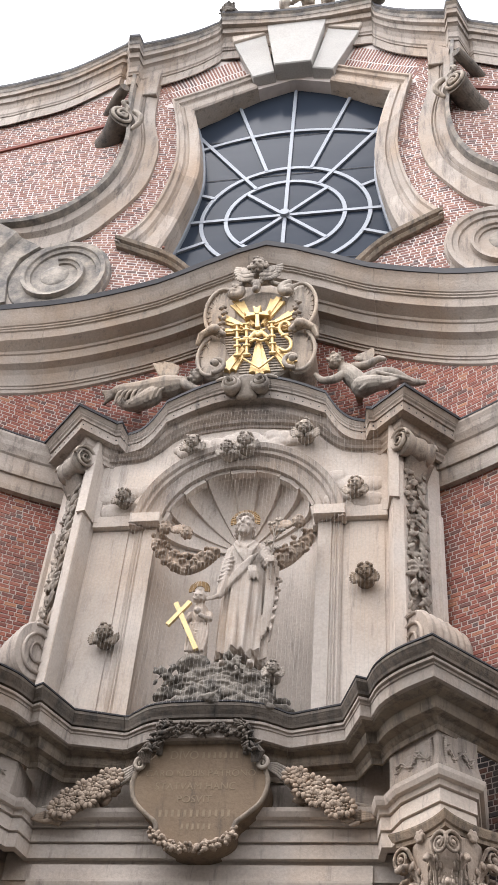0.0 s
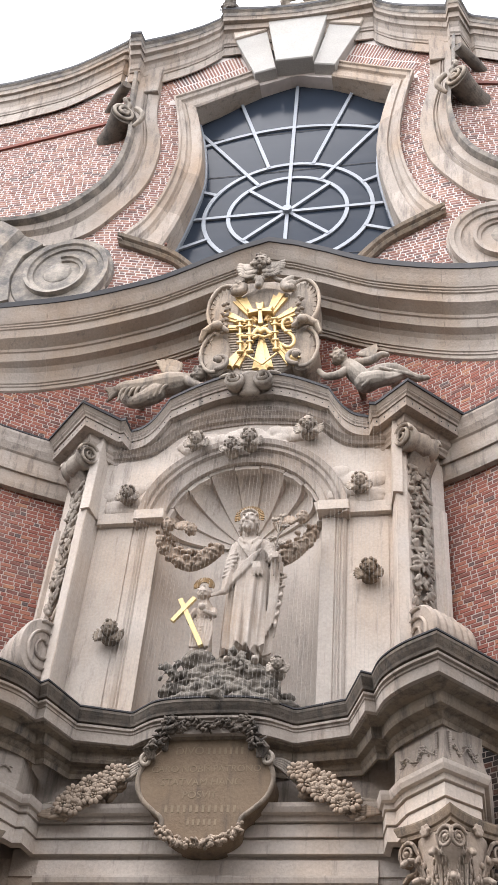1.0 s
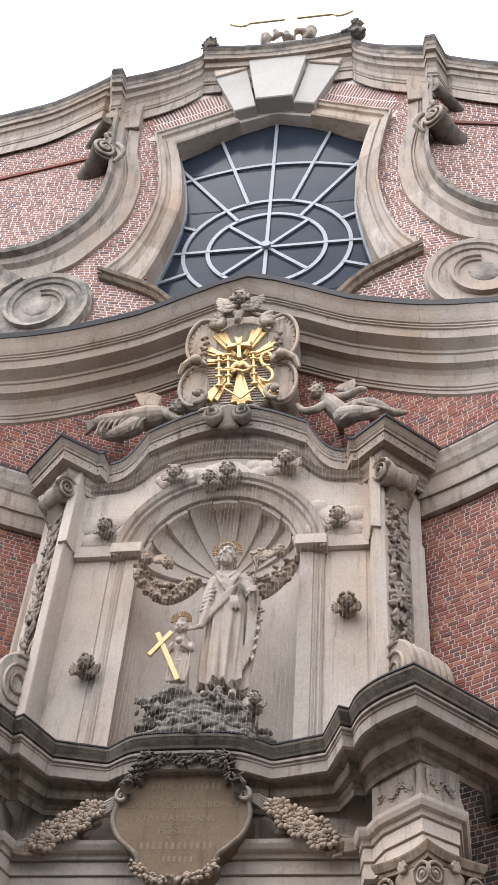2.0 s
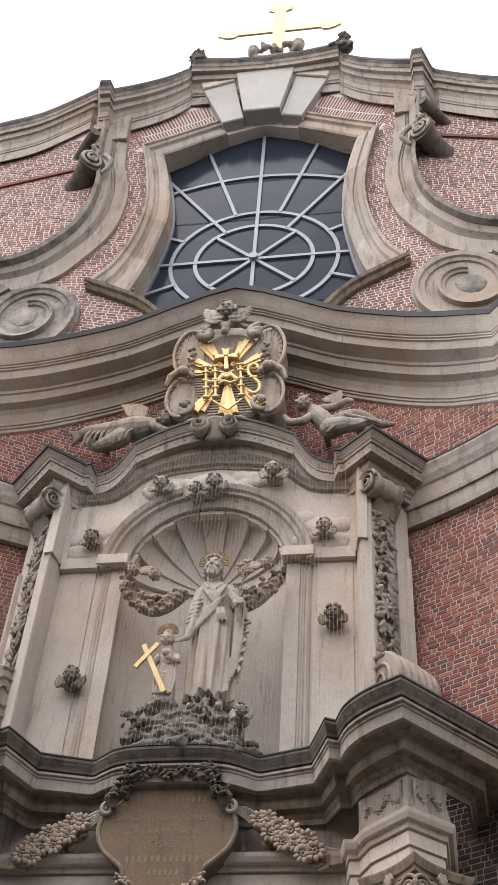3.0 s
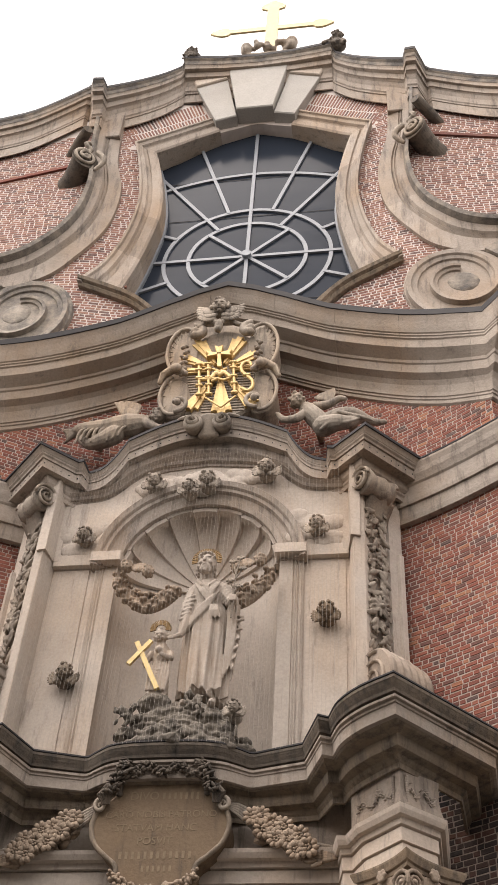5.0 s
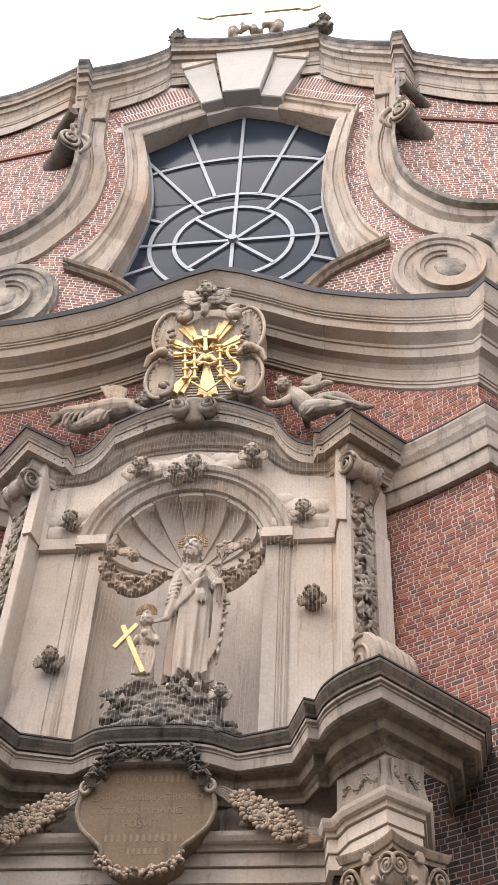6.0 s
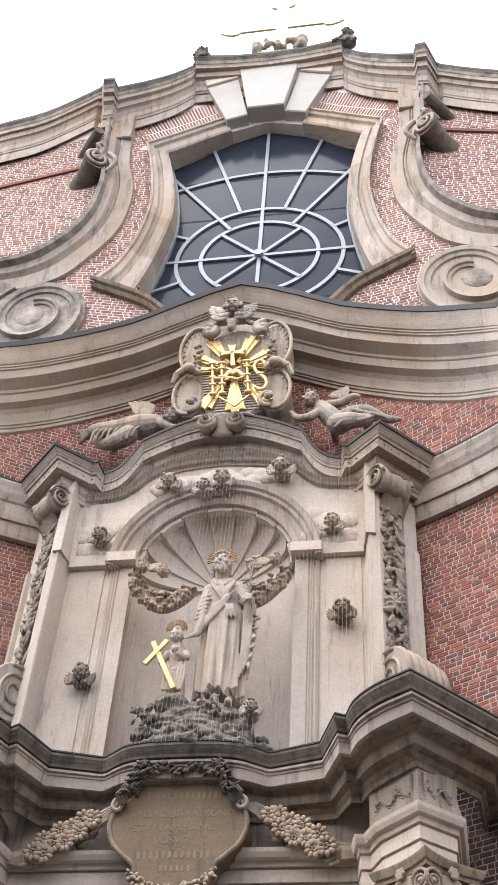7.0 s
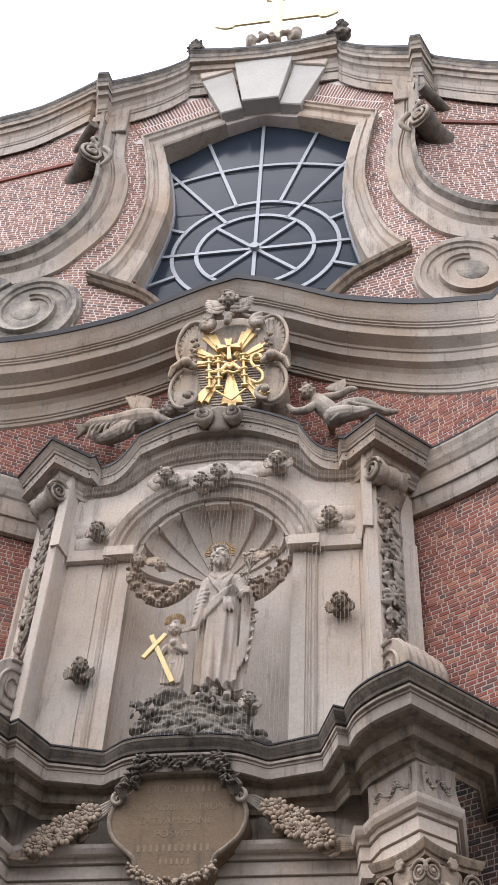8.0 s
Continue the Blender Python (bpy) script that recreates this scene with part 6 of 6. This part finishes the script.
def festoon(s):
    rnd = random.Random(120 + s)
    f = thing("festoon", "carved stone festoon of fruit and flowers with ribbon ends", "festoon", "festoons")
    bm = bmesh.new()
    x0, z0, x1, z1 = 0.70, 6.10, 1.26, 5.80
    for k in range(80):
        t = rnd.random()
        w = 0.03 + 0.085 * math.sin(math.pi * (0.12 + 0.78 * t))
        x = x0 + (x1 - x0) * t + rnd.uniform(-w, w) * 0.6
        z = z0 + (z1 - z0) * t - 0.05 * math.sin(math.pi * t) + rnd.uniform(-w, w)
        r = rnd.uniform(0.03, 0.055)
        blob(bm, (s * x, 8.49 - rnd.uniform(0.0, 0.07), z), (r * 1.3, r * 0.7, r * 0.7), (0, rnd.uniform(-60, 60), 0), 1)
    for t, up in ((0.05, 0.01), (0.17, 0.05), (0.22, -0.05), (0.34, 0.03), (0.40, -0.08), (0.50, 0.05), (0.58, -0.03), (0.68, -0.09), (0.72, 0.04), (0.84, -0.02)):
        x, z = x0 + (x1 - x0) * t, z0 + (z1 - z0) * t - 0.03 + up
        R = rnd.uniform(0.05, 0.064)
        for q in range(9):
            a = q * 2 * math.pi / 9
            blob(bm, (s * (x + R * math.cos(a)), 8.355, z + R * math.sin(a)), (0.034, 0.02, 0.026), (0, -s * math.degrees(a), 0), 1)
        for q in range(5):
            a = q * 2 * math.pi / 5
            blob(bm, (s * (x + 0.018 * math.cos(a)), 8.352, z + 0.018 * math.sin(a)), 0.013, sub=1)
    for k in range(26):
        t = rnd.random()
        x, z = x0 + (x1 - x0) * t, z0 + (z1 - z0) * t - 0.04 + rnd.uniform(-0.11, 0.10)
        blob(bm, (s * x, 8.40, z), (0.055, 0.016, 0.022), (0, s * rnd.uniform(-20, 70), 0), 1)
    for k in range(5):
        limb(bm, [(s * 1.16, 8.44, 5.84 - 0.03 * k), (s * 1.28, 8.42, 5.80 - 0.02 * k), (s * 1.46, 8.44, 5.775 - 0.004 * k)], [0.02, 0.028, 0.008], 0.6)
    carve("fruit", bm, CARVED_BROWN, "", "", 0, parent=f)
    bm = bmesh.new()
    for k in range(5):
        limb(bm, [(s * 0.52, 8.42, 6.21 - 0.010 * k), (s * 0.60, 8.42, 6.20 - 0.022 * k), (s * 0.74, 8.42, 6.12 - 0.035 * k)], [0.012, 0.018, 0.018], 0.6)
    carve("upper_ribbon", bm, CARVED, "", "", 0, parent=f)
    bm = bmesh.new()
    for k in range(5):
        limb(bm, [(s * 1.2, 8.47, 5.88 - 0.03 * k), (s * 1.32, 8.47, 5.86 - 0.02 * k), (s * 1.46, 8.48, 5.83 - 0.008 * k)], [0.022, 0.018, 0.01], 0.6)
    carve("lower_ribbon", bm, CARVED, "", "", 0, parent=f)


for s in (-1, 1):
    festoon(s)

# leaf relief on the frieze blocks of the corner pillars
for s in (-1, 1):
    rnd = random.Random(140 + s)
    for side, (a, b) in enumerate((((1.54, 8.15), (1.89, 7.81)), ((1.93, 7.81), (2.18, 8.03)))):
        bm = bmesh.new()
        n = Vector((a[1] - b[1], b[0] - a[0])).normalized() * -1
        pts = []
        for i in range(30):
            t = i / 29
            p = Vector(a).lerp(Vector(b), 0.1 + 0.8 * t)
            pts.append((s * p.x, p.y - 0.004, 5.97 + 0.035 * math.sin(t * 12.5)))
        tube(bm, pts, [0.007] * 30)
        for k in range(26):
            p = pts[rnd.randrange(30)]
            blob(bm, (p[0], p[1], p[2] + rnd.uniform(-0.035, 0.035)), (0.022, 0.007, 0.009), (0, rnd.uniform(-70, 70), 0), 1)
        for k in range(12):
            e = pts[29 if side == 0 else 0]
            blob(bm, (e[0], e[1] + 0.004, 5.86 + 0.02 * k), (0.016, 0.014, 0.02), sub=1)
        carve("leaf_scroll_relief", bm, STONE, "carved leaf scroll on the pillar frieze", "relief", 0, "frieze reliefs")

# ---- bird netting before the niche ----
bm = bmesh.new()
for k in range(78):
    x = -1.42 + 2.84 * k / 77
    z1 = 10.36 - 0.18 * x * x
    yb = 8.10 + 0.18 * min(1, abs(x)) ** 2
    bar(bm, (x, yb, 6.60), (x, 8.42, z1), 0.0010, 3)
tagged(link("bird_netting", bm, NETTING), "fine pale string netting stretched over the niche", "netting", kind="stuff")

# the edge of the outer pilaster's capital
for s in (-1, 1):
    rnd = random.Random(160 + s)
    bm = bmesh.new()
    for k in range(60):
        blob(bm, (s * (3.30 + rnd.uniform(-0.06, 0.12)), 8.46 + rnd.uniform(-0.1, 0.1), 9.18 + rnd.uniform(-0.3, 0.3)), (rnd.uniform(0.03, 0.06), 0.04, rnd.uniform(0.03, 0.07)), sub=1)
    carve("outer_capital", bm, CARVED, "carved leafy capital on the outer brick pilaster", "capital", 0, "outer capitals")


# ---- bricks: courses of headers and stretchers in turn ----
COURSE, JOINT = 0.0500, 0.0095


def run_of(y, x0, x1, step=0.02):
    """Length along the wall's plan, as a table of (length, x)."""
    out, s, x = [(0.0, x0)], 0.0, x0
    while x < x1:
        n = min(x + step, x1)
        s += math.hypot(n - x, y(n) - y(x))
        out.append((s, n))
        x = n
    return out


def x_at(table, s):
    lo, hi = 0, len(table) - 1
    while hi - lo > 1:
        m = (lo + hi) // 2
        lo, hi = (m, hi) if table[m][0] <= s else (lo, m)
    (s0, a), (s1, b) = table[lo], table[hi]
    return a + (b - a) * (s - s0) / max(s1 - s0, 1e-9)


def lay(y, x0, x1, z0, z1, keep, seed, long=0.122, short=0.064, joint=JOINT, course=COURSE):
    """Every brick as (xa, xb, z)."""
    rnd = random.Random(seed)
    table = run_of(y, x0, x1)
    total = table[-1][0]
    row, z = 0, z0
    while z < z1:
        turn = row % 2
        s = -(0.5 * (long - short) + short if row % 2 else 0.0) - rnd.uniform(0, 0.02)
        while s < total - 0.03:
            turn = 1 - turn if rnd.random() > 0.18 else turn
            l = (long if turn else short) * rnd.uniform(0.95, 1.05)
            a, b = max(s, 0) + joint / 2, min(s + l, total) - joint / 2
            if b - a > 0.022:
                xa, xb = x_at(table, a), x_at(table, b)
                if keep((xa + xb) / 2, z + course / 2):
                    yield xa, xb, z, rnd
            s += l
        z += course
        row += 1


def brick_verts(y, xa, xb, z, rnd, proud=0.0, joint=JOINT, course=COURSE):
    h = course - joint
    j = lambda m: rnd.uniform(-m, m)
    out = proud + rnd.uniform(0.0005, 0.0045)
    t = Vector((xb - xa, y(xb) - y(xa), 0)).normalized()
    n = Vector((t.y, -t.x, 0))
    A, B = Vector((xa, y(xa), z)), Vector((xb, y(xb), z))
    c = 0.003
    vs = [A + Vector((j(.002), 0, j(.003))), B + Vector((j(.002), 0, j(.003))), B + Vector((j(.002), 0, h + j(.003))), A + Vector((j(.002), 0, h + j(.003)))]
    back = [v - n * 0.03 for v in vs]
    edge = [v + n * (out - c) for v in vs]
    up = Vector((0, 0, 1))
    ins = [t * c + up * c, -t * c + up * c, -t * c - up * c, t * c - up * c]
    face = [v + n * out + i for v, i in zip(vs, ins)]
    return back + edge + face


FACES = [(8, 9, 10, 11)] + [(a + o, (a + 1) % 4 + o, (a + 1) % 4 + o + 4, a + o + 4) for o in (0, 4) for a in range(4)]


def joined(name, y, bricks, mat, parent, label, joint=JOINT, course=COURSE):
    V, F = [], []
    for xa, xb, z, rnd in bricks:
        o = len(V)
        V += [tuple(v) for v in brick_verts(y, xa, xb, z, rnd, 0.0, joint, course)]
        F += [tuple(i + o for i in f) for f in FACES]
    me = bpy.data.meshes.new(name)
    me.from_pydata(V, [], F)
    me.materials.append(mat)
    ob = new(name, me)
    ob.parent = parent
    return tagged(ob, label, kind="stuff")


def low_keep(x, z):
    if z > interp(x, COR) + 0.05 or abs(x) > 4.2:
        return False
    if z < 10.1 and abs(x) < 1.95:
        return False
    return z < 9.6 or z > 10.15 or abs(x) < 2.1


def near(x, z):
    return 2.2 < x < 2.82 and 7.0 < z < 9.5


def up_keep(x, z):
    a = abs(x)
    if z < interp(x, COR) + 0.7 or z > interp(x, TOP) - 0.55:
        return False
    if a < 0.95 and z > 13.9 or a < 1.99 and z > 19.3 - 0.71 * (a - 0.77):
        return False
    return all(z < lo or z > hi + 0.02 for lo, hi in window_spans(a)) and (a > 1.61 or z < 14.4)


low = []
for lo, hi in ((-3.35, -3.05), (-3.05, 3.05), (3.05, 3.35), (3.35, 4.2), (-4.2, -3.35)):
    low += list(lay(y_low, lo, hi, 4.6, 12.9, low_keep, 1))
near_low = [q for q in low if near(q[0], q[2])][:300]
taken = set(id(q) for q in near_low)
# black bricks: soot on the right, shadow put into the colour on the left
sooty_shaded = lambda q: 2.1 < abs(q[0]) and q[2] < 6.75 + 0.12 * math.sin(q[0] * 40) + 0.1 * math.sin(q[0] * 17 + q[2] * 9)
joined("sooty_brickwork", y_low, [q for q in low if sooty_shaded(q)], BRICKD, wall_lower, "black bricks below the cornice, soot on the right, painted shade on the left")
joined("brickwork", y_low, [q for q in low if id(q) not in taken and not sooty_shaded(q)], BRICKS, wall_lower, "weathered red bricks laid in even courses")
joined("brickwork", y_up, list(lay(y_up, -6.1, 6.1, 11.5, 19.6, up_keep, 2, 0.145, 0.077, 0.0155, 0.057)), BRICKU, wall_upper, "faded red bricks laid in even courses", 0.0155, 0.057)

# slanting bricks over the window
V, F = [], []
rnd = random.Random(6)
for s in (-1, 1):
    n = 26
    for k in range(n):
        for half_row in (0, 1):
            t = (k + 0.5 * half_row) / n
            a, b = Vector((0.78, 19.36)).lerp(Vector((1.98, 18.52)), t), Vector((1.02, 20.14)).lerp(Vector((2.3, 19.12)), t)
            f0, f1 = (0.02, 0.48) if half_row == 0 else (0.52, 0.99)
            p, q = a.lerp(b, f0), a.lerp(b, f1)
            w = Vector((0.82, -0.57)) * 0.0165
            o = len(V)
            quad = [p - w, p + w, q + w, q - w]
            pr = rnd.uniform(0.0, 0.008)
            for d, sc in ((-0.03, 1), (pr * 0.4, 1), (pr * 0.4 + 0.003, 0.93)):
                m = sum(quad, Vector((0, 0))) / 4
                for v in quad:
                    u = m + (v - m) * sc
                    V.append((s * u.x, y_up(u.x) - d, u.y))
            F += [tuple(i + o for i in f) for f in FACES]
me = bpy.data.meshes.new("arch_brickwork")
me.from_pydata(V, [], F)
me.materials.append(BRICKU)
arch = new("arch_brickwork", me)
arch.parent = wall_upper
tagged(arch, "slanting red bricks of the flat arch", kind="stuff")

# the bricks that can be told apart best, each by itself
shared = {}
for xa, xb, z, rnd in near_low:
    kind = (round(xb - xa, 2), rnd.randrange(3))
    if kind not in shared:
        vs = brick_verts(lambda x: 0.0, 0, kind[0], 0, rnd)
        m = bpy.data.meshes.new("brick")
        m.from_pydata([tuple(v) for v in vs], [], FACES)
        m.materials.append(BRICK)
        shared[kind] = m
    ob = new("brick", shared[kind])
    t = Vector((xb - xa, y_low(xb) - y_low(xa), 0))
    ob.matrix_world = Matrix.LocRotScale((xa, y_low(xa), z), Euler((0, 0, math.atan2(t.y, t.x))), (t.length / kind[0], 1, 1))
    ob.parent = wall_lower
